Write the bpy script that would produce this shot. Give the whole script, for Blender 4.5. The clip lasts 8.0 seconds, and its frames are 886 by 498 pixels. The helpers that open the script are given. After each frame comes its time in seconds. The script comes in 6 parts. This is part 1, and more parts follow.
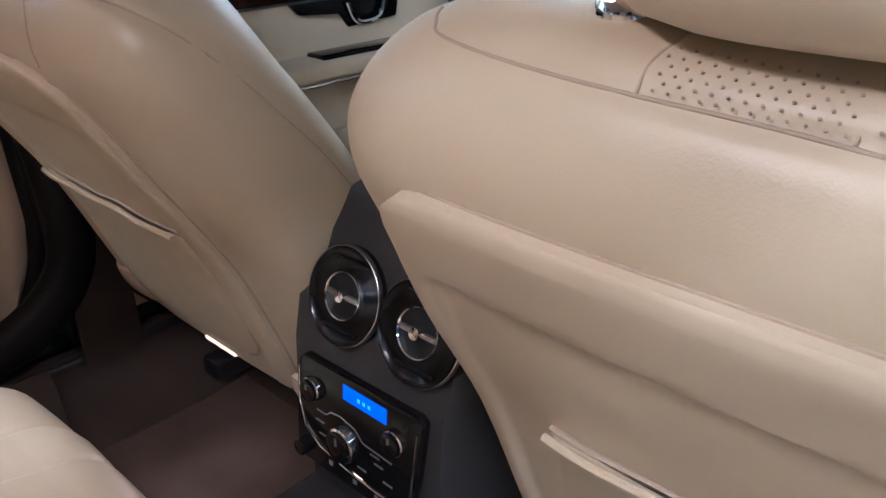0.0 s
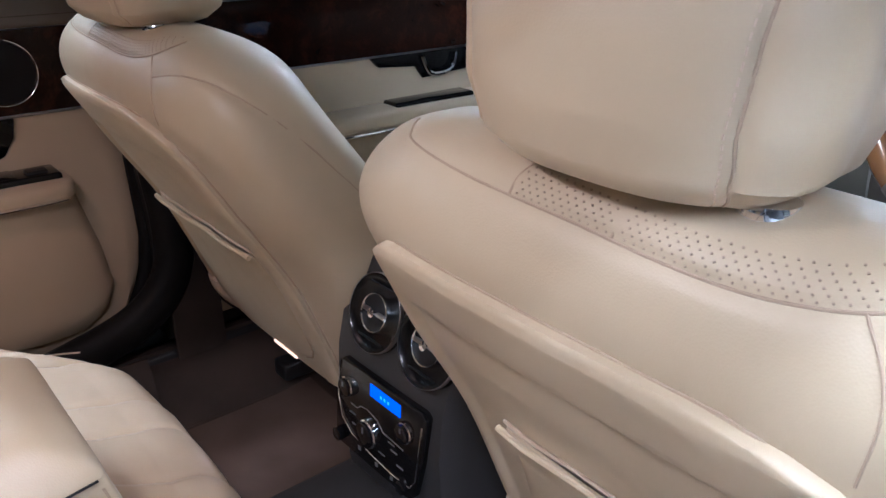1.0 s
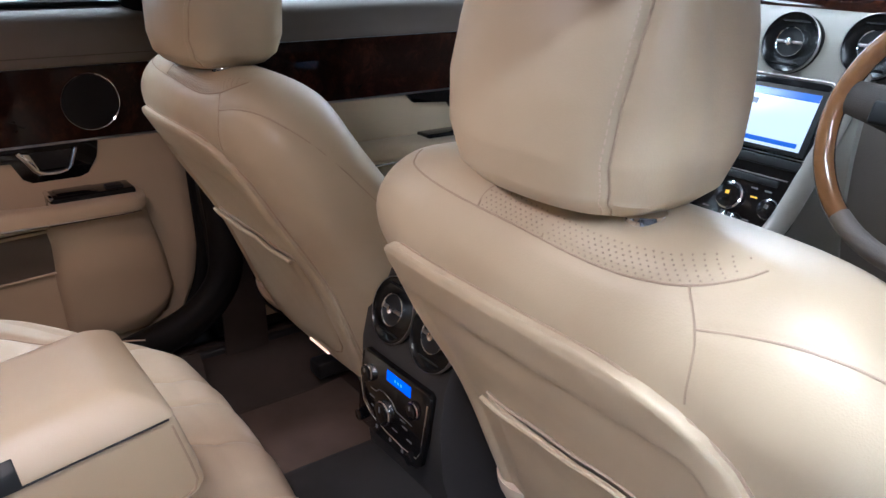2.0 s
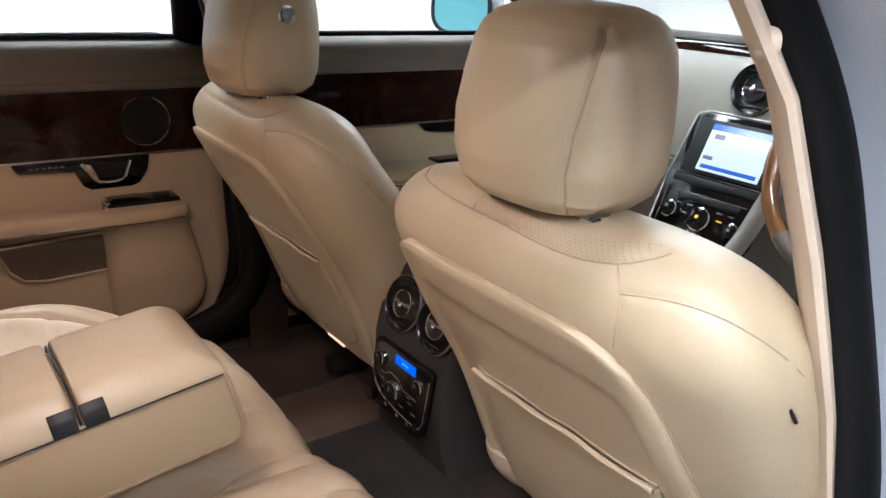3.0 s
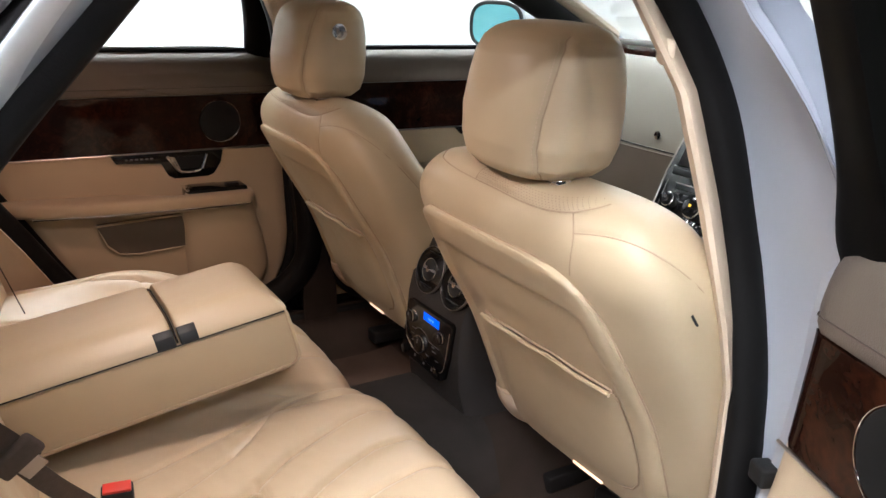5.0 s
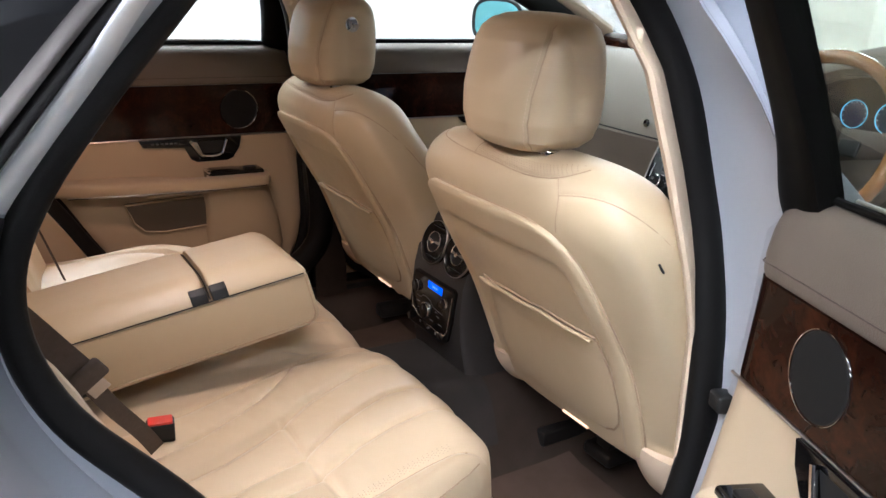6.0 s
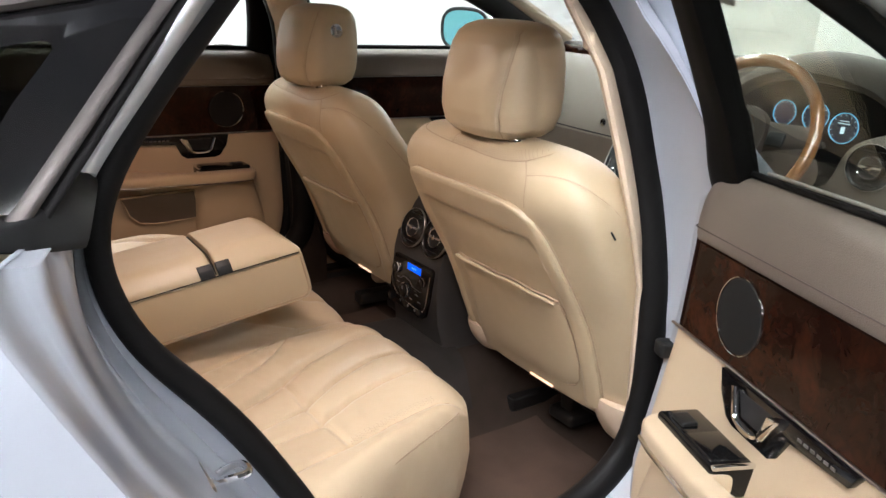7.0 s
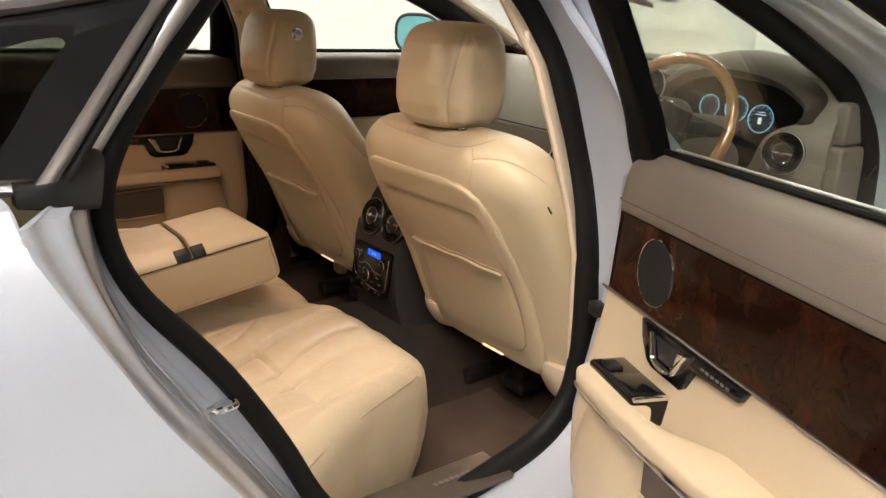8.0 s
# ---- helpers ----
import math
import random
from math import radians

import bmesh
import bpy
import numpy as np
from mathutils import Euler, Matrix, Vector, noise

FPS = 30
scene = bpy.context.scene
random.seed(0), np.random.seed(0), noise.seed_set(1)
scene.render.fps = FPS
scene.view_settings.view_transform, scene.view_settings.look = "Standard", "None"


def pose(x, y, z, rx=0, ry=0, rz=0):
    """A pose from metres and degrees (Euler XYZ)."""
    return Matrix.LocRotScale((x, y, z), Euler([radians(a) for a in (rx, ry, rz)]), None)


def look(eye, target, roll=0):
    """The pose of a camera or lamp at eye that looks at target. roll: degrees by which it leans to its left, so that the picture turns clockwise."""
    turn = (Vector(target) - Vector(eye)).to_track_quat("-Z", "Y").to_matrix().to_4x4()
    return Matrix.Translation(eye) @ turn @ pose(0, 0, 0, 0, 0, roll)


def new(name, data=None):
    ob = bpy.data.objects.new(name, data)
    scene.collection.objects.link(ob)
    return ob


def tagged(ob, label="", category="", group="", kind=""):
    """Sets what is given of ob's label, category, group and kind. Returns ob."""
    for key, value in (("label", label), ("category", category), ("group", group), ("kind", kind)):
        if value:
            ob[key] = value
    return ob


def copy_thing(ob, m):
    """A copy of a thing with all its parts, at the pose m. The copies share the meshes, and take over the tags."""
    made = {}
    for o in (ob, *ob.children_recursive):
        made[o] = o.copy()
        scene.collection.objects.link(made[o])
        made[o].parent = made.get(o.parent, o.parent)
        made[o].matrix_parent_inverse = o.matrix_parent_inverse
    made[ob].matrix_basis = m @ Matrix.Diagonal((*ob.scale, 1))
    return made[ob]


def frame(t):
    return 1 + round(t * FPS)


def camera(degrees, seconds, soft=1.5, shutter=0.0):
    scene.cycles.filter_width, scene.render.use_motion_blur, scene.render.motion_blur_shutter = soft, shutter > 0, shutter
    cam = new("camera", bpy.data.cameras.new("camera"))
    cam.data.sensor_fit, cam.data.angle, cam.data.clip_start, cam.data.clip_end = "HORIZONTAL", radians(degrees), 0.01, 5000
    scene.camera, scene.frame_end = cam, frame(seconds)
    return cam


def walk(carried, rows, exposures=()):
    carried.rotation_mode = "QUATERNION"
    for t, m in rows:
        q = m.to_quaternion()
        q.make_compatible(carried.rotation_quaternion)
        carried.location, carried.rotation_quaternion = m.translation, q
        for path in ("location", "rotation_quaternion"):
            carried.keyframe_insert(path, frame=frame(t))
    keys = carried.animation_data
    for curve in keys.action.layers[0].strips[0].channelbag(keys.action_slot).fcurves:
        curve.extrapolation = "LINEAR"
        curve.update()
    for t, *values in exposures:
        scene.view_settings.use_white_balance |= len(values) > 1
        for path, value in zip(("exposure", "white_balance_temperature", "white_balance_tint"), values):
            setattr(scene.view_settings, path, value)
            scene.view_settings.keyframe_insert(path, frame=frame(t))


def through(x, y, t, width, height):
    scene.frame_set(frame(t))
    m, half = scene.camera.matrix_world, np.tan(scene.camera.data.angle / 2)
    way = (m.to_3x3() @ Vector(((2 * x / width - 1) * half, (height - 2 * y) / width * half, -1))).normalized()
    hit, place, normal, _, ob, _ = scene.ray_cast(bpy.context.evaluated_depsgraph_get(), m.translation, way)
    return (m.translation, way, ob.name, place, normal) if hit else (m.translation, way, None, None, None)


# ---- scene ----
cam = camera(58.6, 8.0)
PATH = [
    (0, (0.445, 1.67, 1.068), (-0.781, 2.995, 0.207), -0.2),
    (0.5, (0.521, 1.65, 1.113), (-0.785, 2.911, 0.274), 0.5),
    (1, (0.61, 1.618, 1.148), (-0.795, 2.796, 0.348), 0.4),
    (1.5, (0.688, 1.59, 1.174), (-0.787, 2.705, 0.414), -0.0),
    (2.8, (0.899, 1.453, 1.221), (-0.617, 2.568, 0.543), 2.6),
    (3, (0.931, 1.431, 1.229), (-0.595, 2.541, 0.565), 2.8),
    (3.5, (0.994, 1.394, 1.236), (-0.553, 2.487, 0.593), 2.6),
    (4, (1.046, 1.367, 1.243), (-0.524, 2.431, 0.609), 2.4),
    (4.5, (1.114, 1.347, 1.247), (-0.484, 2.372, 0.618), 2.3),
    (6, (1.313, 1.246, 1.242), (-0.298, 2.246, 0.605), 2.5),
    (6.5, (1.386, 1.182, 1.245), (-0.208, 2.213, 0.617), 2.7),
    (7, (1.451, 1.123, 1.243), (-0.116, 2.204, 0.631), 2.9),
    (7.5, (1.509, 1.079, 1.238), (-0.028, 2.211, 0.639), 2.9),
    (8, (1.585, 1.038, 1.237), (0.072, 2.206, 0.647), 2.6),
]
walk(cam, [(t, look(eye, target, roll)) for t, eye, target, roll in PATH],
     exposures=[(0.0, -0.15, 4750, 10), (1.0, -0.18, 4700, 10), (1.5, -0.27, 4750, 10), (3.0, -0.36, 5500, 10), (4.5, -0.36, 5850, 10), (6.0, -0.34, 5600, 10), (7.0, -0.42, 5950, 10), (8.0, -0.57, 6900, 10)])

# ---- light of the showroom ----
scene.view_settings.exposure = 0.0
world = bpy.data.worlds.new("world")
scene.world = world
world.use_nodes = True
world.node_tree.nodes["Background"].inputs[0].default_value = (0.9, 0.95, 1.0, 1)
world.node_tree.nodes["Background"].inputs[1].default_value = 0.05
PANEL_GLOW = 92.0
DOME_WATTS = 2.9
FOOT_WATTS = 0.4


def area_lamp(name, place, target, size, watts, colour, spread=180):
    data = bpy.data.lights.new(name, "AREA")
    data.shape, data.size, data.energy, data.color = "DISK", size, watts, colour
    data.spread = radians(spread)
    ob = new(name, data)
    ob.matrix_world = look(place, target)
    return ob


# ---- materials ----
def material(name, colour, rough=0.5, metal=0.0, second=None, scale=6.0, mix=0.5, bump=0.0, bump_scale=400.0,
             bump_kind="noise", coat=0.0, emit=None, power=0.0, spec=0.5, rough_var=0.08, wave=0.0, wave_scale=7.0):
    mat = bpy.data.materials.new(name)
    mat.use_nodes = True
    nt = mat.node_tree
    n, l = nt.nodes, nt.links
    p = n["Principled BSDF"]
    p.inputs["Base Color"].default_value = (*colour, 1)
    p.inputs["Roughness"].default_value = rough
    p.inputs["Metallic"].default_value = metal
    p.inputs["Specular IOR Level"].default_value = spec
    p.inputs["Coat Weight"].default_value = coat
    p.inputs["Coat Roughness"].default_value = 0.05
    if emit:
        p.inputs["Emission Color"].default_value = (*emit, 1)
        p.inputs["Emission Strength"].default_value = power
    co = n.new("ShaderNodeTexCoord")
    if second:
        no = n.new("ShaderNodeTexNoise")
        no.inputs["Scale"].default_value = scale
        no.inputs["Detail"].default_value = 6
        l.new(co.outputs["Object"], no.inputs["Vector"])
        ramp = n.new("ShaderNodeMapRange")
        ramp.inputs["From Min"].default_value, ramp.inputs["From Max"].default_value = 0.3, 0.7
        ramp.inputs["To Max"].default_value = mix
        l.new(no.outputs["Fac"], ramp.inputs["Value"])
        m = n.new("ShaderNodeMix")
        m.data_type = "RGBA"
        m.inputs[6].default_value, m.inputs[7].default_value = (*colour, 1), (*second, 1)
        l.new(ramp.outputs[0], m.inputs[0])
        l.new(m.outputs[2], p.inputs["Base Color"])
        r = n.new("ShaderNodeMapRange")
        r.inputs["To Min"].default_value, r.inputs["To Max"].default_value = max(rough - rough_var, 0.02), rough + rough_var
        l.new(no.outputs["Fac"], r.inputs["Value"])
        l.new(r.outputs[0], p.inputs["Roughness"])
    if bump:
        if bump_kind == "grain":
            tex = n.new("ShaderNodeTexVoronoi")
            tex.inputs["Scale"].default_value = bump_scale
            out = tex.outputs["Distance"]
        else:
            tex = n.new("ShaderNodeTexNoise")
            tex.inputs["Scale"].default_value = bump_scale
            tex.inputs["Detail"].default_value = 4
            out = tex.outputs["Fac"]
        l.new(co.outputs["Object"], tex.inputs["Vector"])
        b = n.new("ShaderNodeBump")
        b.inputs["Strength"].default_value = bump
        b.inputs["Distance"].default_value = 0.001
        l.new(out, b.inputs["Height"])
        last = b
        if wave:
            soft = n.new("ShaderNodeTexNoise")
            soft.inputs["Scale"].default_value = wave_scale
            soft.inputs["Detail"].default_value = 2
            l.new(co.outputs["Object"], soft.inputs["Vector"])
            b2 = n.new("ShaderNodeBump")
            b2.inputs["Strength"].default_value = wave
            b2.inputs["Distance"].default_value = 0.02
            l.new(soft.outputs["Fac"], b2.inputs["Height"])
            l.new(b.outputs[0], b2.inputs["Normal"])
            last = b2
        l.new(last.outputs[0], p.inputs["Normal"])
    return mat


def burl(name):
    """Dark red-brown burl veneer under a thick gloss lacquer."""
    mat = material(name, (0.03, 0.014, 0.009), 0.4, coat=0.32, spec=0.0)
    nt = mat.node_tree
    n, l = nt.nodes, nt.links
    p = n["Principled BSDF"]
    co = n.new("ShaderNodeTexCoord")
    warp = n.new("ShaderNodeTexNoise")
    warp.inputs["Scale"].default_value, warp.inputs["Detail"].default_value = 5, 4
    l.new(co.outputs["Object"], warp.inputs["Vector"])
    add = n.new("ShaderNodeMix")
    add.data_type = "RGBA"
    add.blend_type = "LINEAR_LIGHT"
    add.inputs[0].default_value = 0.07
    l.new(co.outputs["Object"], add.inputs[6])
    l.new(warp.outputs["Color"], add.inputs[7])
    fine = n.new("ShaderNodeTexNoise")
    fine.inputs["Scale"].default_value, fine.inputs["Detail"].default_value, fine.inputs["Distortion"].default_value = 17, 6, 0.6
    l.new(add.outputs[2], fine.inputs["Vector"])
    ramp = n.new("ShaderNodeValToRGB")
    e = ramp.color_ramp.elements
    e[0].position, e[0].color = 0.30, (0.0060, 0.0025, 0.0018, 1)
    e[1].position, e[1].color = 0.84, (0.062, 0.0185, 0.0085, 1)
    mid = ramp.color_ramp.elements.new(0.5)
    mid.color = (0.0145, 0.0050, 0.0030, 1)
    small = n.new("ShaderNodeTexNoise")
    small.inputs["Scale"].default_value, small.inputs["Detail"].default_value, small.inputs["Distortion"].default_value = 75, 6, 1.2
    l.new(add.outputs[2], small.inputs["Vector"])
    both = n.new("ShaderNodeMix")
    both.data_type = "FLOAT"
    both.inputs[0].default_value = 0.38
    l.new(fine.outputs["Fac"], both.inputs[2])
    l.new(small.outputs["Fac"], both.inputs[3])
    l.new(both.outputs[0], ramp.inputs[0])
    l.new(ramp.outputs[0], p.inputs["Base Color"])
    return mat


def glass(name, colour, rough=0.0, through=0.95):
    """Thin glass: mostly clear, tinted, with a mirror sheen at its surface."""
    mat = bpy.data.materials.new(name)
    mat.use_nodes = True
    nt = mat.node_tree
    n, l = nt.nodes, nt.links
    n.remove(n["Principled BSDF"])
    tr = n.new("ShaderNodeBsdfTransparent")
    tr.inputs[0].default_value = (*[c * through for c in colour], 1)
    gl = n.new("ShaderNodeBsdfGlossy")
    gl.inputs["Roughness"].default_value = rough
    lw = n.new("ShaderNodeLayerWeight")
    lw.inputs[0].default_value = 0.5
    pw = n.new("ShaderNodeMath")
    pw.operation = "POWER"
    pw.inputs[1].default_value = 4.0
    l.new(lw.outputs["Facing"], pw.inputs[0])
    fr = n.new("ShaderNodeMath")
    fr.operation = "MULTIPLY_ADD"
    fr.inputs[1].default_value, fr.inputs[2].default_value = 0.5, 0.03
    l.new(pw.outputs[0], fr.inputs[0])
    mx = n.new("ShaderNodeMixShader")
    l.new(fr.outputs[0], mx.inputs[0])
    l.new(tr.outputs[0], mx.inputs[1])
    l.new(gl.outputs[0], mx.inputs[2])
    l.new(mx.outputs[0], n["Material Output"].inputs[0])
    return mat


# seat leather, base colour lowered to offset strong light on the seats
CREAM = material("cream_leather", (0.468, 0.368, 0.241), 0.43, second=(0.417, 0.324, 0.208), scale=5, bump=0.09, bump_scale=700, bump_kind="grain", wave=0.3, wave_scale=8)
# the same leather, more creased; base colour raised to stand for brighter light
BENCH = material("creased_cream_leather_brightened", (0.545, 0.428, 0.292), 0.36, rough_var=0.03, second=(0.487, 0.377, 0.252), scale=7, bump=0.12, bump_scale=600, bump_kind="grain", wave=0.35, wave_scale=11)
TRIM = material("cream_door_trim", (0.53, 0.415, 0.285), 0.5, second=(0.475, 0.365, 0.245), scale=4, bump=0.25, bump_scale=800, bump_kind="grain", wave=0.05)
PLASTIC = material("cream_plastic", (0.58, 0.46, 0.34), 0.5, second=(0.53, 0.41, 0.30), scale=10, bump=0.2, bump_scale=900, bump_kind="grain")
SEAM = material("seam_thread_and_gap_shade", (0.38, 0.28, 0.19), 0.7, second=(0.34, 0.25, 0.17), scale=90, bump=0.3, bump_scale=1500)
STITCH = material("pale_thread", (0.52, 0.395, 0.28), 0.7)
TAUPE = material("taupe_leather", (0.150, 0.120, 0.097), 0.5, second=(0.122, 0.098, 0.079), scale=6, bump=0.35, bump_scale=600, bump_kind="grain", wave=0.06)
DASHTOP = material("dark_brown_dashboard_leather", (0.055, 0.044, 0.037), 0.55, second=(0.042, 0.034, 0.028), scale=6, bump=0.35, bump_scale=600, bump_kind="grain", spec=0.25)
DASHMID = material("taupe_dashboard_leather", (0.135, 0.115, 0.097), 0.5, second=(0.11, 0.094, 0.08), scale=6, bump=0.35, bump_scale=600, bump_kind="grain")
GREYTRIM = material("warm_grey_dashboard_leather", (0.275, 0.25, 0.215), 0.5, second=(0.24, 0.217, 0.187), scale=6, bump=0.3, bump_scale=600, bump_kind="grain")
LINER = material("pale_headlining_cloth", (0.62, 0.55, 0.46), 0.9, second=(0.56, 0.5, 0.42), scale=60, bump=0.4, bump_scale=900)
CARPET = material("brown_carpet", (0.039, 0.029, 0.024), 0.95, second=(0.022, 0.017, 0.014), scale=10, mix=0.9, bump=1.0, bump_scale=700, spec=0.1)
MAT_PILE = material("brown_mat_pile", (0.064, 0.045, 0.036), 0.95, second=(0.037, 0.0265, 0.0215), scale=9, mix=0.9, bump=1.0, bump_scale=600, spec=0.1)
TUNNEL = material("dark_grey_carpet", (0.038, 0.034, 0.032), 0.95, second=(0.023, 0.021, 0.020), scale=10, mix=0.9, bump=1.0, bump_scale=700, spec=0.1)
RUBBER = material("black_rubber", (0.0066, 0.0061, 0.0061), 0.5, second=(0.009, 0.0083, 0.0083), scale=40, bump=0.2, bump_scale=500, spec=0.12)
SATIN = material("satin_black_trim", (0.004, 0.0037, 0.0037), 0.5, second=(0.006, 0.0055, 0.0055), scale=15, bump=0.1, bump_scale=600, spec=0.06)
BLACK = material("black_plastic", (0.008, 0.008, 0.0085), 0.45, second=(0.012, 0.012, 0.012), scale=30, bump=0.2, bump_scale=700, spec=0.3)
GLOSS = material("piano_black", (0.004, 0.004, 0.0045), 0.10, coat=0.15, spec=0.3, second=(0.009, 0.008, 0.008), scale=20, rough_var=0.03)
GRILLE = material("dark_speaker_cloth", (0.013, 0.0122, 0.012), 0.6, second=(0.009, 0.0085, 0.0082), scale=900, bump=0.8, bump_scale=1400, bump_kind="grain", spec=0.2)
CHROME = material("chrome", (0.86, 0.86, 0.87), 0.08, metal=1.0, second=(0.8, 0.8, 0.81), scale=30, rough_var=0.04)
BRUSHED = material("satin_metal", (0.42, 0.38, 0.36), 0.32, metal=1.0, second=(0.36, 0.33, 0.31), scale=30)
PAINT = material("ice_blue_metallic_paint", (0.405, 0.426, 0.483), 0.33, metal=0.2, coat=1.0, second=(0.367, 0.388, 0.443), scale=3, mix=0.7, rough_var=0.03)
WOOD = burl("burl_walnut_veneer")
RIMWOOD = material("honey_wood_rim", (0.21, 0.098, 0.035), 0.2, coat=1.0, second=(0.15, 0.05, 0.015), scale=45)
RED = material("red_plastic", (0.62, 0.035, 0.02), 0.35, second=(0.55, 0.03, 0.02), scale=30)
BELT = material("dark_brown_webbing", (0.07, 0.052, 0.043), 0.8, second=(0.05, 0.037, 0.03), scale=150, bump=0.7, bump_scale=900)
SCREEN = material("lit_white_screen", (0.05, 0.05, 0.06), 0.15, emit=(0.86, 0.93, 1.0), power=1.25)
SCREENBLUE = material("lit_blue_band", (0.02, 0.05, 0.2), 0.15, emit=(0.05, 0.2, 0.75), power=0.7)
SCREENGREY = material("lit_grey_mark", (0.1, 0.1, 0.12), 0.2, emit=(0.35, 0.42, 0.55), power=0.5)
CLIMATE = material("lit_blue_display", (0.0, 0.02, 0.2), 0.15, emit=(0.0, 0.12, 1.0), power=1.3)
CLIMATEMARK = material("lit_pale_blue_mark", (0.0, 0.1, 0.3), 0.15, emit=(0.12, 0.45, 1.0), power=1.2)
DIALGLOW = material("lit_blue_dial", (0.01, 0.05, 0.1), 0.2, emit=(0.18, 0.58, 1.0), power=2.2)
DIALWHITE = material("lit_white_mark", (0.2, 0.25, 0.3), 0.2, emit=(0.7, 0.9, 1.0), power=1.2)
AMBER = material("lit_amber_mark", (0.3, 0.15, 0.0), 0.3, emit=(1.0, 0.55, 0.05), power=1.2)
FOOTLIGHT = material("warm_lamp_lens", (0.9, 0.7, 0.5), 0.3, emit=(1.0, 0.60, 0.36), power=1.6)
DOMELENS = material("warm_dome_lens", (0.9, 0.8, 0.7), 0.3, emit=(1.0, 0.74, 0.5), power=2.0)
MARK = material("pale_grey_lettering", (0.15, 0.14, 0.13), 0.45, metal=0.3)
SURROUND = material("satin_window_surround", (0.115, 0.102, 0.098), 0.5, metal=0.9, second=(0.085, 0.075, 0.072), scale=20)
TAUPESEAM = material("taupe_thread", (0.085, 0.066, 0.055), 0.8)
# near-white base colour stands for bright reflections on the pillar strip
SILVER = material("whitened_pillar_strip", (0.86, 0.88, 0.92), 0.32, metal=0.05, coat=1.0, second=(0.64, 0.67, 0.73), scale=30, rough_var=0.05)
WAIST = material("satin_chrome", (0.85, 0.85, 0.85), 0.42, metal=1.0, second=(0.74, 0.74, 0.74), scale=20)
PERF = material("perforation_shadow", (0.35, 0.265, 0.195), 0.9)
BLUEMIRROR = material("blue_tinted_mirror", (0.20, 0.50, 0.56), 0.03, metal=1.0)
CLEAR = glass("clear_glass", (0.97, 0.99, 0.97), 0.0, 0.985)
GREENISH = glass("faintly_green_glass", (0.86, 0.885, 0.84), 0.0, 0.98)
DARKGLASS = glass("dark_tinted_glass", (0.36, 0.375, 0.33))
WALL = material("white_showroom_wall", (0.86, 0.86, 0.84), 0.8, second=(0.82, 0.82, 0.80), scale=2, bump=0.15, bump_scale=60)
CEILING = material("grey_ceiling", (0.16, 0.16, 0.16), 0.9, second=(0.13, 0.13, 0.13), scale=2, bump=0.2, bump_scale=40)
DARKWALL = material("dark_showroom_wall", (0.035, 0.035, 0.037), 0.8, second=(0.05, 0.05, 0.052), scale=2, bump=0.15, bump_scale=60)
FLOORMAT = material("pale_grey_floor_paint", (0.36, 0.36, 0.355), 0.25, second=(0.3, 0.3, 0.295), scale=3, bump=0.1, bump_scale=40)
PANELGLOW = material("lit_ceiling_diffuser", (0.9, 0.9, 0.9), 0.5, emit=(1.0, 0.97, 0.92), power=PANEL_GLOW)


# ---- building helpers ----
def thing(name, label, category, group="", kind=""):
    return tagged(new(name), label, category, group, kind)


def mesh_of(name, verts, faces, smooth=True):
    me = bpy.data.meshes.new(name)
    me.from_pydata([tuple(v) for v in verts], [], faces)
    bm = bmesh.new()
    bm.from_mesh(me)
    bmesh.ops.recalc_face_normals(bm, faces=bm.faces)
    bm.to_mesh(me)
    bm.free()
    if smooth:
        me.shade_smooth()
        me.set_sharp_from_angle(angle=radians(42))
    return me


def part(name, shape, mat, parent, label=""):
    """One mesh object under a thing or a part. shape: (verts, faces)."""
    ob = new(name, mesh_of(name, *shape))
    ob.data.materials.append(mat)
    if parent is not None:
        ob.parent = parent
    return tagged(ob, label)


def structure(name, shape, mat, label, category):
    ob = part(name, shape, mat, None)
    return tagged(ob, label, category, kind="structure")


def joined(*shapes):
    verts, faces = [], []
    for v, f in shapes:
        k = len(verts)
        verts += list(v)
        faces += [tuple(i + k for i in face) for face in f]
    return verts, faces


def moved(shape, m):
    return [tuple(m @ Vector(v)) for v in shape[0]], shape[1]


def loft(rings, caps=True, closed=True, loop=False):
    """A skin over rings of equal length."""
    n = len(rings[0])
    verts = [v for r in rings for v in r]
    faces = []
    span = n if closed else n - 1
    count = len(rings) if loop else len(rings) - 1
    for i in range(count):
        a, b = i * n, ((i + 1) % len(rings)) * n
        for j in range(span):
            k = (j + 1) % n
            faces.append((a + j, a + k, b + k, b + j))
    if caps and closed and not loop:
        faces.append(tuple(range(n - 1, -1, -1)))
        faces.append(tuple((len(rings) - 1) * n + j for j in range(n)))
    return verts, faces


def sheet(rows, off):
    """A sheet of rows of points, given thickness by the offset."""
    off = Vector(off)
    m, n = len(rows), len(rows[0])
    verts = [Vector(v) for r in rows for v in r]
    verts += [v + off for v in verts]
    k = m * n
    faces = []
    for i in range(m - 1):
        for j in range(n - 1):
            a = i * n + j
            faces.append((a, a + 1, a + n + 1, a + n))
            faces.append((k + a, k + a + n, k + a + n + 1, k + a + 1))
    rim = [j for j in range(n)] + [i * n + n - 1 for i in range(1, m)] + [(m - 1) * n + j for j in range(n - 2, -1, -1)] + [i * n for i in range(m - 2, 0, -1)]
    for a, b in zip(rim, rim[1:] + rim[:1]):
        faces.append((b, a, k + a, k + b))
    return verts, faces


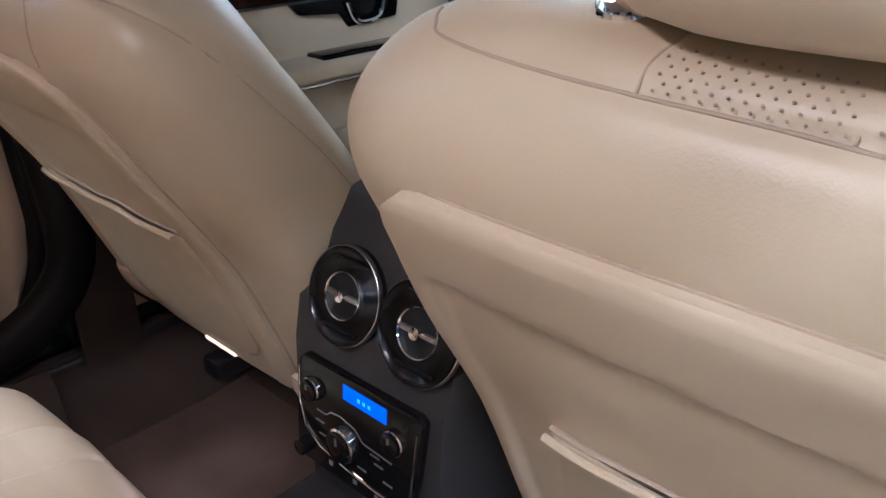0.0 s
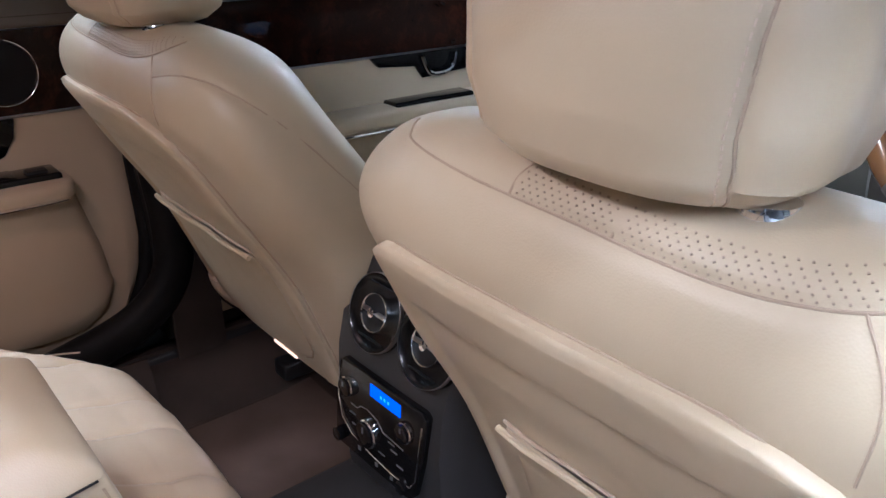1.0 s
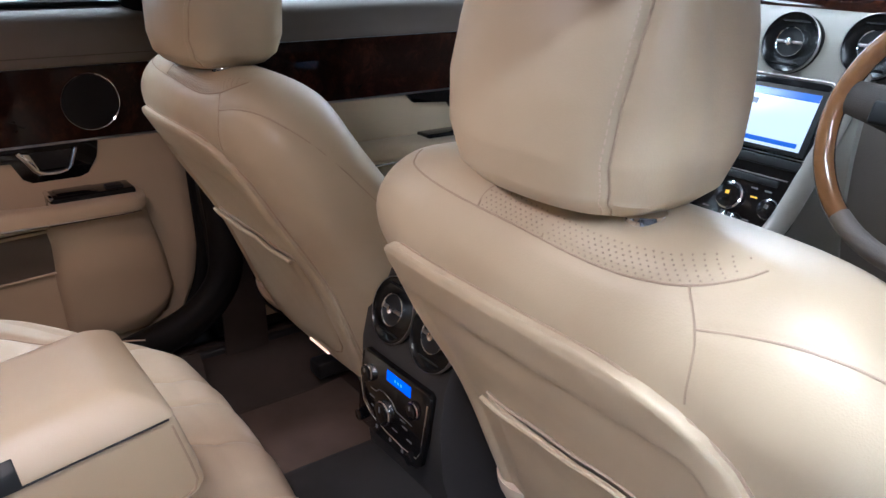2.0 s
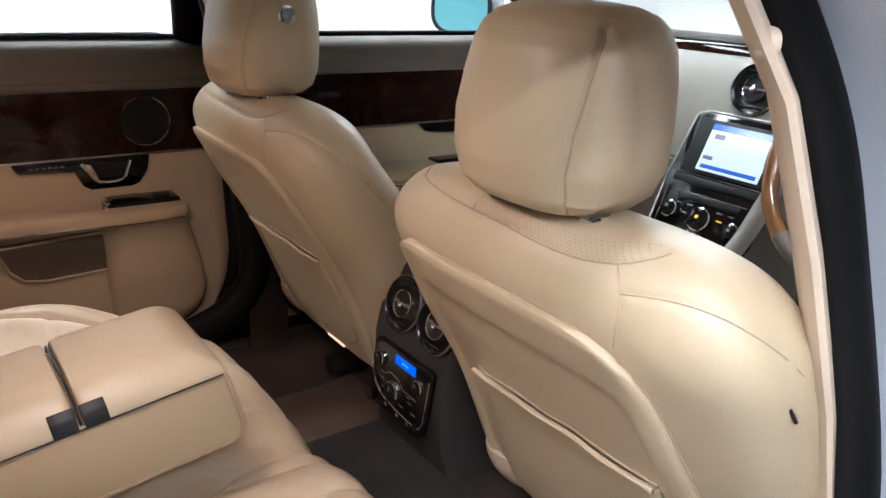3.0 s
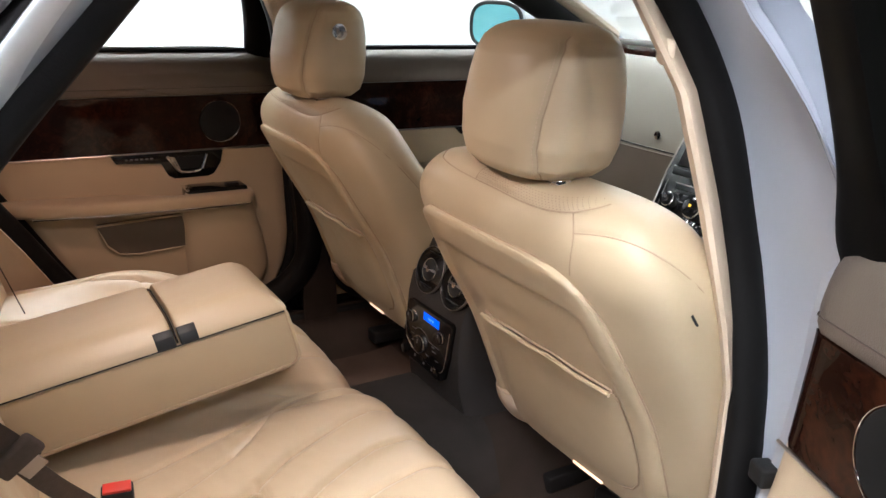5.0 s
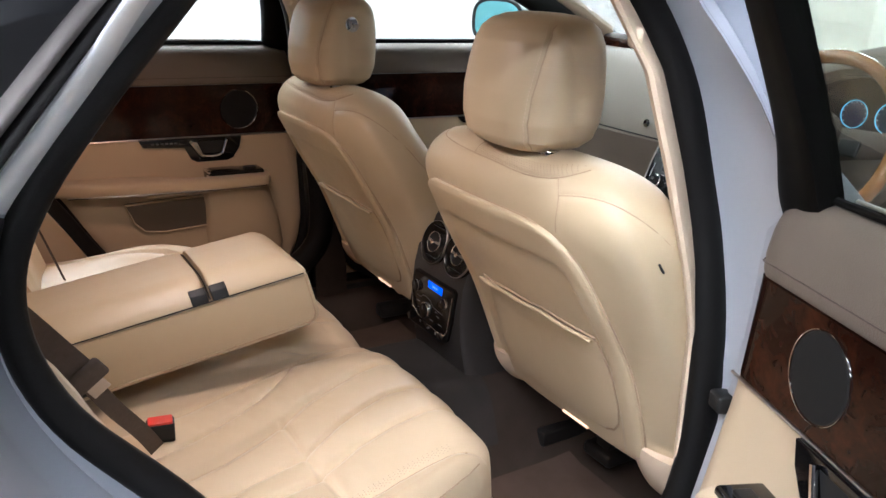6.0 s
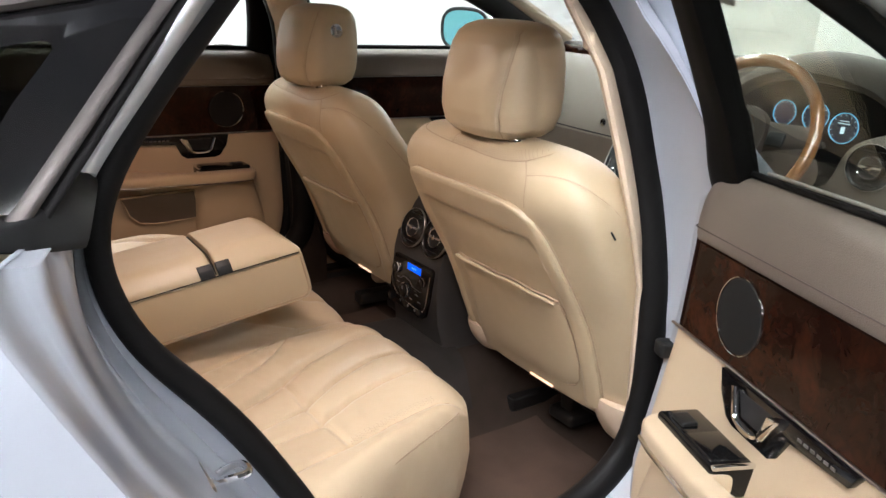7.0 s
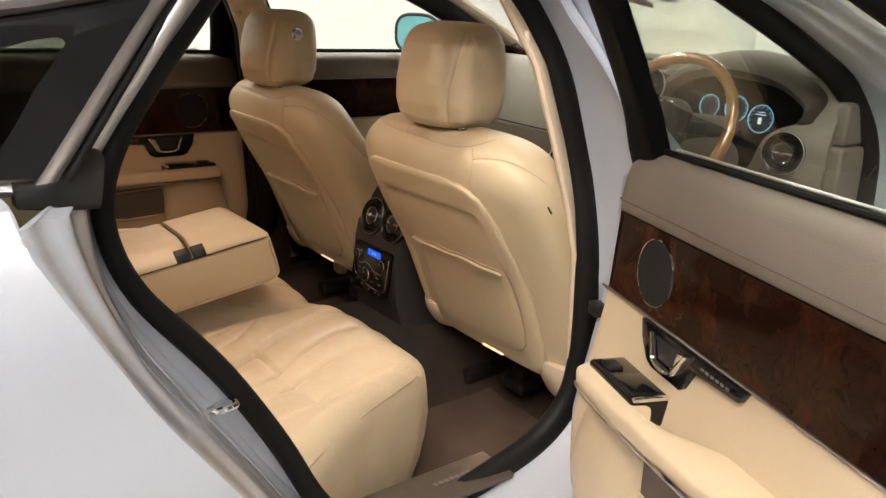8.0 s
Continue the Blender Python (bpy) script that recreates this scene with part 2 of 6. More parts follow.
def tube(path, radius, sides=10, closed=False, flat=1.0, up=(0, 0, 1)):
    """A round (or flattened) bar along a path; radius: a number, or one for each point."""
    pts = [Vector(p) for p in path]
    n = len(pts)
    rad = radius if isinstance(radius, (list, tuple)) else [radius] * n
    rings = []
    side = None
    for i, p in enumerate(pts):
        a = pts[(i - 1) % n] if closed or i else pts[0]
        b = pts[(i + 1) % n] if closed or i < n - 1 else pts[-1]
        t = (b - a).normalized()
        if side is None:
            side = t.cross(Vector(up))
            if side.length < 1e-4:
                side = t.cross(Vector((1, 0.01, 0)))
        side = (side - t * side.dot(t)).normalized()
        w = t.cross(side)
        rings.append([p + rad[i] * (math.cos(2 * math.pi * k / sides) * side + flat * math.sin(2 * math.pi * k / sides) * w) for k in range(sides)])
    return loft(rings, loop=closed)


def smooth_path(points, steps=6, closed=False):
    """Catmull-Rom through the points."""
    p = [Vector(q) for q in points]
    n = len(p)
    out = []
    for i in range(n if closed else n - 1):
        a, b, c, d = (p[(i + k) % n] if closed else p[min(max(i + k, 0), n - 1)] for k in (-1, 0, 1, 2))
        for s in range(steps):
            t = s / steps
            out.append(0.5 * (2 * b + (c - a) * t + (2 * a - 5 * b + 4 * c - d) * t * t + (3 * b - a - 3 * c + d) * t ** 3))
    if not closed:
        out.append(p[-1])
    return out


def rbox(x0, x1, y0, y1, z0, z1, r=0.01, seg=3):
    """A box with rounded edges."""
    bm = bmesh.new()
    bmesh.ops.create_cube(bm, size=1.0)
    for v in bm.verts:
        v.co = Vector(((x0 + x1) / 2 + v.co.x * (x1 - x0), (y0 + y1) / 2 + v.co.y * (y1 - y0), (z0 + z1) / 2 + v.co.z * (z1 - z0)))
    r = min(r, 0.49 * min(x1 - x0, y1 - y0, z1 - z0))
    if r > 0:
        bmesh.ops.bevel(bm, geom=bm.edges[:], offset=r, segments=seg, profile=0.5, affect="EDGES")
    bm.verts.index_update()
    shape = [v.co.copy() for v in bm.verts], [tuple(v.index for v in f.verts) for f in bm.faces]
    bm.free()
    return shape


def prism(outline, off, r=0.0, seg=2):
    """A flat outline of points drawn out by the offset, its edges rounded."""
    bm = bmesh.new()
    low = [bm.verts.new(p) for p in outline]
    face = bm.faces.new(low)
    made = bmesh.ops.extrude_face_region(bm, geom=[face])
    for v in made["geom"]:
        if isinstance(v, bmesh.types.BMVert):
            v.co += Vector(off)
    bmesh.ops.recalc_face_normals(bm, faces=bm.faces)
    if r > 0:
        bmesh.ops.bevel(bm, geom=bm.edges[:], offset=r, segments=seg, profile=0.5, affect="EDGES", clamp_overlap=True)
    bm.verts.index_update()
    shape = [v.co.copy() for v in bm.verts], [tuple(v.index for v in f.verts) for f in bm.faces]
    bm.free()
    return shape


def turned(profile, m, sides=36):
    """A lathe shape: (radius, height) pairs round the local z of m."""
    rings = [[m @ Vector((r * math.cos(2 * math.pi * k / sides), r * math.sin(2 * math.pi * k / sides), h)) for k in range(sides)] for r, h in profile]
    hollow = profile[0][0] > 0 and profile[-1][0] > 0
    return loft(rings, loop=hollow)


def lerp(table, v):
    """Piecewise linear: rows of (key, value...), keys rising."""
    if v <= table[0][0]:
        return table[0][1:] if len(table[0]) > 2 else table[0][1]
    for a, b in zip(table, table[1:]):
        if v <= b[0]:
            t = (v - a[0]) / (b[0] - a[0])
            out = [p + (q - p) * t for p, q in zip(a[1:], b[1:])]
            return out if len(out) > 1 else out[0]
    return table[-1][1:] if len(table[-1]) > 2 else table[-1][1]


def facing(x, y, z, way=(0, -1, 0)):
    """A pose at a place with its local z along the way."""
    return Matrix.Translation((x, y, z)) @ Vector(way).to_track_quat("Z", "Y").to_matrix().to_4x4()


def span(a, b, n):
    return [a + (b - a) * i / (n - 1) for i in range(n)]


# ---- showroom ----
structure("floor", rbox(-6, 7, -7, 9, -0.1, 0.0, 0), FLOORMAT, "pale grey painted showroom floor", "floor")
structure("wall_west", rbox(-3.6, -3.4, -7, 9, 0, 4.2, 0), WALL, "plain white showroom wall", "wall")
structure("wall_east", rbox(7.0, 7.2, -7, 9, 0, 4.2, 0), DARKWALL, "dark end wall of the showroom", "wall")
structure("wall_south", rbox(-6.2, 7.2, -7.2, -7.0, 0, 4.2, 0), DARKWALL, "dark end wall of the showroom", "wall")
structure("wall_north", rbox(-6.2, 7.2, 9.0, 9.2, 0, 4.2, 0), WALL, "plain white showroom wall", "wall")
structure("ceiling", rbox(-6.2, 7.2, -7.2, 9.2, 4.2, 4.4, 0), CEILING, "plain grey showroom ceiling", "ceiling")


def ceiling_light(x, y):
    t = thing("ceiling_light", "long white ceiling light with lit diffuser", "ceiling light", "ceiling lights")
    part("frame", joined(rbox(-0.2, -0.16, -1.3, 1.3, -0.08, 0, 0.004), rbox(0.16, 0.2, -1.3, 1.3, -0.08, 0, 0.004), rbox(-0.2, 0.2, -1.34, -1.3, -0.08, 0, 0.004), rbox(-0.2, 0.2, 1.3, 1.34, -0.08, 0, 0.004)), WALL, t)
    part("diffuser", rbox(-0.155, 0.155, -1.295, 1.295, -0.07, -0.04, 0), PANELGLOW, t)
    t.location = (x, y, 4.195)
    return t


first_light = ceiling_light(-2.95, -2.0)
for x, y in ((-2.35, 1.7), (-2.95, 4.4), (-2.95, 7.4), (-1.9, 7.9), (1.4, -1.9), (2.9, -1.4), (4.5, -1.4), (1.9, 0.3), (4.6, 0.7)):
    copy_thing(first_light, Matrix.Translation((x, y, 4.195)))

# ---- car shell ----
SIDE = [(0.35, 0.665), (0.8, 0.685), (0.9, 0.682), (1.0, 0.67), (1.1, 0.648), (1.2, 0.617), (1.3, 0.58), (1.40, 0.53)]
OUTER = [(0.2, 0.86), (0.35, 0.91), (0.6, 0.945), (0.8, 0.945), (0.95, 0.925), (1.03, 0.895), (1.07, 0.865), (1.2, 0.78), (1.3, 0.70), (1.40, 0.60)]
# the rear door opening, as (height, distance along the car)
OPENING = [(1.25, 1.945), (1.15, 1.997), (1.03, 2.022), (0.9, 2.047), (0.75, 2.066), (0.63, 2.074), (0.54, 2.06), (0.475, 1.995), (0.44, 1.89),
           (0.42, 1.78), (0.415, 1.68), (0.44, 1.595), (0.50, 1.525), (0.58, 1.464), (0.68, 1.40), (0.78, 1.333), (0.87, 1.276), (0.95, 1.247),
           (1.02, 1.252), (1.08, 1.287), (1.14, 1.345), (1.20, 1.407), (1.26, 1.468), (1.31, 1.530), (1.338, 1.62), (1.338, 1.76), (1.315, 1.87)]
FRONT_OPENING = [(1.31, 2.42), (1.255, 2.60), (1.175, 2.79), (1.10, 2.93), (0.965, 3.03), (0.82, 3.05), (0.6, 3.06), (0.48, 3.02), (0.42, 2.92), (0.41, 2.7), (0.41, 2.45),
                 (0.44, 2.24), (0.52, 2.16), (0.65, 2.135), (0.85, 2.12), (1.0, 2.10), (1.15, 2.06), (1.27, 1.995), (1.32, 2.01), (1.337, 2.1), (1.332, 2.26)]


# the upper body behind the rear door leans further in
REAR_SIDE = [(1.0, 0.67), (1.05, 0.662), (1.08, 0.648), (1.20, 0.568), (1.30, 0.505), (1.34, 0.485)]
LEAN = [(1.0, 0.80), (1.05, 0.778), (1.08, 0.75), (1.20, 0.635), (1.30, 0.54), (1.36, 0.49)]
FRAME_EDGE = [(1.05, 0.700, 1.222), (1.08, 0.683, 1.247), (1.20, 0.625, 1.352), (1.30, 0.578, 1.439), (1.36, 0.552, 1.50)]


def side_at(y, z, s):
    near = lerp(SIDE, z)
    if s < 0 or z < 1.0:
        return near
    w = min(1.0, max(0.0, (1.78 - y) / 0.2))
    return near + (lerp(REAR_SIDE, z) - near) * w


PILLAR_TUCK = [(0.78, 0.0), (0.96, 1.0), (1.26, 1.0), (1.32, 0.2)]
WIDER = [(0.9, 1.0), (1.0, 1.5), (1.05, 2.0), (1.10, 1.7), (1.3, 1.4)]


def opening_path(table, s, push=0.0, out=0.0, steps=5, tuck=1.0):
    """The loop of a door opening on one side of the car; push: outward in its own plane; out: away from the car's middle; tuck: how far the centre pillar's lip is set in."""
    flat = smooth_path([Vector((0, y, z)) for z, y in table], steps, True)
    n = len(flat)
    mid = sum(flat, Vector()) / n
    path = []
    for i, p in enumerate(flat):
        t = flat[(i + 1) % n] - flat[i - 1]
        nor = Vector((0, t.z, -t.y)).normalized()
        if nor.dot(p - mid) < 0:
            nor = -nor
        q = p + nor * push * (lerp(WIDER, p.z) if table is OPENING and p.y < 1.6 else 1.0)
        w = tuck * lerp(PILLAR_TUCK, p.z) * min(1.0, max(0.0, (p.y - 1.86) / 0.08)) if table is OPENING and s > 0 else 0.0
        if table is not OPENING and s > 0 and p.y < 2.3:
            q.y += 0.040 * tuck * lerp(PILLAR_TUCK, p.z)
        path.append(Vector((s * (side_at(q.y, q.z, s if table is OPENING else -1) + out - 0.042 * w), q.y + 0.034 * w, q.z)))
    return path


# behind the seat the lip of the opening lies nearer the cabin
LIP = [(0.45, 0.0), (0.52, 0.015), (0.60, 0.030), (0.75, 0.036), (0.82, 0.030), (0.88, 0.020), (0.95, 0.016), (1.02, 0.010), (1.08, 0.004), (1.15, 0.0)]
REAR_EDGE = [(0.42, 1.535), (0.50, 1.475), (0.58, 1.415), (0.68, 1.355), (0.78, 1.29), (0.87, 1.228), (0.95, 1.184), (1.0, 1.157), (1.03, 1.142), (1.06, 1.136)]


def opening_jamb(table, s):
    """The painted sheet metal round a door opening: a flange under the seal, a channel, a fold and the rounded edge of the body side."""
    flange = [opening_path(table, s, a, b) for a, b in ((-0.02, -0.006), (0.0, -0.012), (0.004, 0.004), (0.010, 0.016))]
    edge = opening_path(table, s, 0.050, 0.0, tuck=0.0)
    rings = []
    for i, q in enumerate(edge):
        behind = table is OPENING and q.y < 1.6
        y = lerp(REAR_EDGE, q.z) if behind and 0.43 < q.z < 1.055 else q.y
        tuck = lerp([(0.95, 0.0), (1.06, 0.055), (1.25, 0.05), (1.31, 0.0)], q.z) if (q.y > 1.8) == (table is OPENING) and q.y < 2.3 else 0.0
        if table is not OPENING and s > 0 and q.y < 2.3:
            tuck = lerp([(0.90, 0.0), (1.0, 0.11), (1.25, 0.07), (1.31, 0.0)], q.z)
        end = Vector((s * (lerp(OUTER, q.z) - tuck), y, q.z))
        plain = 0.0
        if behind and s > 0:
            plain = min(1.0, max(0.0, (q.z - 1.05) / 0.02)) * min(1.0, max(0.0, (1.62 - q.y) / 0.12))
            fx, fy = lerp(FRAME_EDGE, flange[2][i].z)
            end = end.lerp(Vector((fx, fy, flange[2][i].z)), plain)
        start = flange[-1][i].lerp(flange[2][i], plain)
        ring = [f[i] for f in flange[:-1]] + [start]
        shift = lerp(LIP, flange[1][i].z) if behind and s > 0 else 0.0
        ring[0] = ring[1].lerp(ring[0], shift / (0.02 * lerp(WIDER, flange[1][i].z))) + Vector((-0.004 * s, 0, 0))
        for t, u in ((0.03, 0.12), (0.08, 0.26), (0.14, 0.36), (0.22, 0.42), (0.30, 0.46), (0.35, 0.50), (0.39, 0.565), (0.43, 0.635), (0.47, 0.685), (0.53, 0.715), (0.62, 0.735), (0.70, 0.75), (0.76, 0.775), (0.81, 0.83), (0.85, 0.89), (0.90, 0.95), (0.95, 0.988), (1.0, 1.0)):
            p = start.lerp(end, t)
            u += (t - u) * plain
            p.x = start.x + (end.x - start.x) * u + 0.006 * s * plain * math.sin(math.pi * t)
            ring.append(p)
        rings.append(ring)
    return loft(rings, closed=False, loop=True, caps=False)


def seal(table, s, fat=0.026, thin=0.0195):
    path = opening_path(table, s, 0.002, 0.0)
    n = len(path)
    mid = sum((p.y for p in path)) / n
    rad = [fat if (p.y > mid) == (table is OPENING) else thin for p in path]
    for _ in range(8):
        rad = [(rad[i - 1] + rad[i] + rad[(i + 1) % n]) / 3 for i in range(n)]
    if table is OPENING and s > 0:
        inner = opening_path(table, s, -0.02, 0.0)
        for i, p in enumerate(path):
            if p.y < mid:
                path[i] = p.lerp(inner[i], lerp(LIP, p.z) / (0.02 * lerp(WIDER, p.z)))
                rad[i] = lerp([(0.45, thin), (0.52, 0.017), (0.80, 0.016), (0.88, 0.0138), (1.0, 0.0128), (1.06, 0.0138), (1.12, 0.0155), (1.30, 0.0165), (1.34, thin)], p.z)
        for _ in range(3):
            path = [(path[i - 1] + 2 * path[i] + path[(i + 1) % n]) / 4 for i in range(n)]
            rad = [(rad[i - 1] + rad[i] + rad[(i + 1) % n]) / 3 for i in range(n)]
    return tube(path, rad, 12, True, flat=0.85, up=(1, 0, 0))


def quarter_panel(s):
    """The body side behind the rear door, bulging over the wheel."""
    rows = []
    for z in span(0.42, 1.06, 26):
        y1 = lerp(REAR_EDGE, z)
        row = []
        for k, y in enumerate([y1 + (-1.1 - y1) * (i / 28) ** 1.3 for i in range(29)]):
            x = lerp(OUTER, z) + 0.03 * math.exp(-((y - 0.35) / 0.45) ** 2) * math.exp(-((z - 0.72) / 0.2) ** 2) - 0.04 * max(0.0, -0.2 - y) ** 2
            row.append(Vector((s * x, y, z)))
        rows.append(row)
    return sheet(rows, (-0.02 * s, 0, 0))


def side_sill(s):
    rows = [[Vector((s * x, y, z)) for y in span(1.35, 3.1, 12)] for x, z in ((0.70, 0.36), (0.705, 0.38), (0.72, 0.384), (0.74, 0.38), (0.82, 0.36), (0.89, 0.33), (0.91, 0.27), (0.87, 0.19))]
    return sheet(rows, (-0.02 * s, 0, -0.02))


car = thing("saloon_car", "ice blue metallic saloon car with cream cabin lining", "car")
for s in (1, -1):
    if s > 0:
        part("rear_door_jamb", opening_jamb(OPENING, s), PAINT, car)
        part("front_door_jamb", opening_jamb(FRONT_OPENING, s), PAINT, car)
    else:
        # far jambs are black in place of paint, to stand for their shade
        part("rear_door_jamb", opening_jamb(OPENING, s), BLACK, car, "door jamb blackened against leaking light")
        part("front_door_jamb", opening_jamb(FRONT_OPENING, s), BLACK, car, "door jamb blackened against leaking light")
        # two added blocks stop light leaking round the closed far doors
        part("pillar_light_block", rbox(-0.90, -0.70, 2.055, 2.14, 0.34, 1.06, 0.01), BLACK, car, "added black block against light leaking between the doors")
        part("sill_light_block", rbox(-0.90, -0.665, 1.30, 3.1, 0.33, 0.395, 0.01), BLACK, car, "added black block against light leaking over the sill")
    # the far seals are thickened to close gaps that let light in
    part("door_seal", seal(OPENING, s) if s > 0 else seal(OPENING, s, 0.036, 0.036), RUBBER, car, "black rubber door seal")
    part("door_seal", seal(FRONT_OPENING, s, 0.018, 0.034) if s > 0 else seal(FRONT_OPENING, s, 0.036, 0.036), RUBBER, car, "black rubber door seal")
    part("quarter_panel", quarter_panel(s), PAINT, car)
    part("side_sill", side_sill(s), PAINT, car)

# roof skin and headlining
ROOF = [(-0.3, 1.20), (0.2, 1.31), (0.6, 1.375), (1.0, 1.41), (1.5, 1.425), (2.0, 1.41), (2.3, 1.37)]
part("roof", sheet([[Vector((x, y, lerp(ROOF, y) - 0.10 * (abs(x) / 0.62) ** 2.6)) for x in span(-0.62, 0.62, 15)] for y in span(-0.3, 2.3, 20)], (0, 0, -0.012)), PAINT, car)
structure("headlining", sheet([[Vector((x, y, lerp(ROOF, y) - 0.045 - 0.075 * (abs(x) / 0.6) ** 2.6)) for x in span(-0.585, 0.585, 15)] for y in span(0.2, 2.28, 16)], (0, 0, -0.01)), LINER, "pale cloth headlining under the roof", "headlining")


def side_wall(s):
    """Roof side between the openings and the roof skin."""
    rows = []
    for y in span(0.2, 2.28, 60):
        top = lerp(ROOF, y) - 0.10
        low = max(1.345, top - 0.05) if y > 1.42 else top - 0.03
        row = [Vector((s * (0.615 + 0.01), y, top)), Vector((s * 0.64, y, top - 0.012)), Vector((s * 0.655, y, low))]
        if s > 0 and y < 1.42:
            foot = leaning_roof(y)
            row[1:] = [Vector((0.63, y, top - 0.006)), Vector((lerp(LEAN, foot) + 0.008, y, min(foot, top - 0.012)))]
        rows.append(row)
    return sheet(rows, (-0.03 * s, 0, 0))


def leaning_roof(y):
    """Height of the roof's edge over the quarter glass."""
    return lerp([(0.0, 1.115), (0.6, 1.165), (0.9, 1.188), (1.18, 1.217), (1.28, 1.237), (1.36, 1.26), (1.42, 1.30)], y)


def pillar_bar(points, radius, flat=0.6, up=(0, 0, 1)):
    return tube(smooth_path(points, 5), radius, 12, flat=flat, up=up)


for s in (1, -1):
    part("roof_rail", side_wall(s), PAINT, car)
    # windscreen pillar: painted outside, cream within
    a_line = [(s * 0.60, 2.22, 1.40), (s * 0.64, 2.50, 1.345), (s * 0.69, 2.80, 1.245), (s * 0.74, 3.07, 1.13), (s * 0.77, 3.25, 1.04)]
    part("windscreen_pillar", pillar_bar(a_line, 0.045), PAINT, car)
    b_line = [(x - (0.012 if s > 0 else -0.055), y - 0.01, z - 0.01) for x, y, z in a_line[:4]]
    part("pillar_trim", pillar_bar(b_line, 0.016 if s > 0 else 0.040), PLASTIC, car, "cream plastic windscreen pillar trim")
    # centre pillar trim inside the car
    b_side = [(0.36, 2.06), (0.54, 2.06), (0.63, 2.074), (0.75, 2.066), (0.9, 2.047), (1.03, 2.022), (1.15, 1.997), (1.25, 1.945), (1.33, 1.88)]
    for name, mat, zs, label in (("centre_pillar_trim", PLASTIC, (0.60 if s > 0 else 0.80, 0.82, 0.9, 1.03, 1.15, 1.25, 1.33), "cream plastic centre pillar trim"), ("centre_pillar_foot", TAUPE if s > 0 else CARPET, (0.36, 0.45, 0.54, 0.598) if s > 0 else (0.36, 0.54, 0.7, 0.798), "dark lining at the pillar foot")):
        rings = []
        for z in zs:
            x, y = lerp(SIDE, z), lerp(b_side, z)
            if s > 0:
                k = lerp([(0.6, 0.45), (0.8, 0.55), (0.96, 1.0), (1.2, 1.0)], z)
                section = ((0.046, 0.02), (0.030, -0.006), (0.020, -0.022), (0.019, -0.029), (0.024, -0.033), (0.034, -0.029), (0.048, -0.016), (0.070, 0.012), (0.082, 0.06), (0.075, 0.085), (0.058, 0.08))
            else:
                k, section = (1.0 if z > 0.79 else 0.35), ((0.0, 0.0), (0.012, -0.024), (0.026, -0.034), (0.036, -0.028), (0.042, 0.02), (0.040, 0.07), (0.02, 0.085), (0.0, 0.08))
            rings.append([Vector((s * (x - a * k), y + (b * k if b < 0 else b), z)) for a, b in section])
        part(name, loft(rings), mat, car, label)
    part("belt_anchor_cover", turned(((0.0, -0.006), (0.013, -0.006), (0.0135, 0.0), (0.011, 0.004), (0.006, 0.006), (0.0, 0.0065)), facing(s * 0.588, 1.955, 1.19, (-0.4 * s, -0.9, 0.1)), 20), PLASTIC, car)
    # rear quarter pillar lining inside
    rows = [[Vector((s * (lerp(SIDE, z) - 0.012 - 0.05 * (1 - t)), lerp([(0.42, 1.54), (0.5, 1.49), (0.58, 1.43), (0.68, 1.37), (0.78, 1.30), (0.87, 1.245), (0.95, 1.215), (1.02, 1.22), (1.1, 1.262), (1.18, 1.32), (1.25, 1.385), (1.31, 1.47)], z) + 0.035 + (lerp([(0.5, 0.0), (0.6, 0.028), (0.90, 0.028), (0.98, 0.0)], z) * (1 - t) if s > 0 else 0.0) - t * 0.03 - 0.12 * t * t, z)) for t in span(0, 1, 6)] for z in span(0.44, 1.045 if s > 0 else 1.31, 24)]
    part("quarter_lining", sheet(rows, (0.012 * s, 0, 0)), PLASTIC, car, "cream plastic lining beside the rear seat")

# rear quarter glass with its trim
pane = [Vector((-(lerp(OUTER, z) - 0.010), y, z)) for y, z in ((1.165, 1.075), (0.55, 1.10), (0.0, 1.13), (0.05, 1.19), (0.5, 1.285), (0.95, 1.322), (1.25, 1.328), (1.335, 1.295), (1.275, 1.205), (1.215, 1.135))]
part("quarter_window", prism(pane, (0.004, 0, 0)), DARKGLASS, car, "dark tinted fixed quarter glass")
WINDOW_TOP = [(0.0, 1.105), (0.6, 1.155), (0.9, 1.178), (1.18, 1.207), (1.28, 1.226), (1.36, 1.244)]
slant = [(1.170, 1.05), (1.200, 1.08), (1.260, 1.14), (1.320, 1.20), (1.372, 1.25), (1.42, 1.30), (1.47, 1.35)]     # front edge of the surround


def leaning(y, z, out=0.0):
    return Vector((lerp(LEAN, z) + out, y, z))


def glass_area(outline, thick):
    """A pane cut from the leaning side of the body."""
    return prism([leaning(y, z) for y, z in outline], (-thick, 0, -thick))


border = [(1.178, 1.062), (1.200, 1.08), (1.260, 1.14), (1.320, 1.20), (1.352, 1.236), (1.28, 1.222), (1.18, 1.203), (0.9, 1.175), (0.6, 1.152), (0.0, 1.10), (0.0, 1.062)]
clear = [(1.132, 1.064), (1.170, 1.105), (1.198, 1.138), (1.226, 1.166), (1.2385, 1.179), (1.2375, 1.185), (1.230, 1.1872), (1.204, 1.183), (1.18, 1.177), (0.9, 1.150), (0.6, 1.130), (0.02, 1.082), (0.02, 1.066)]
q = part("quarter_window", glass_area(clear, 0.004), DARKGLASS, car, "dark tinted fixed quarter glass")
band = [leaning(y, z, 0.0005) for y, z in border[:6]] + [leaning(y, z, 0.0005) for y, z in clear[5::-1]]
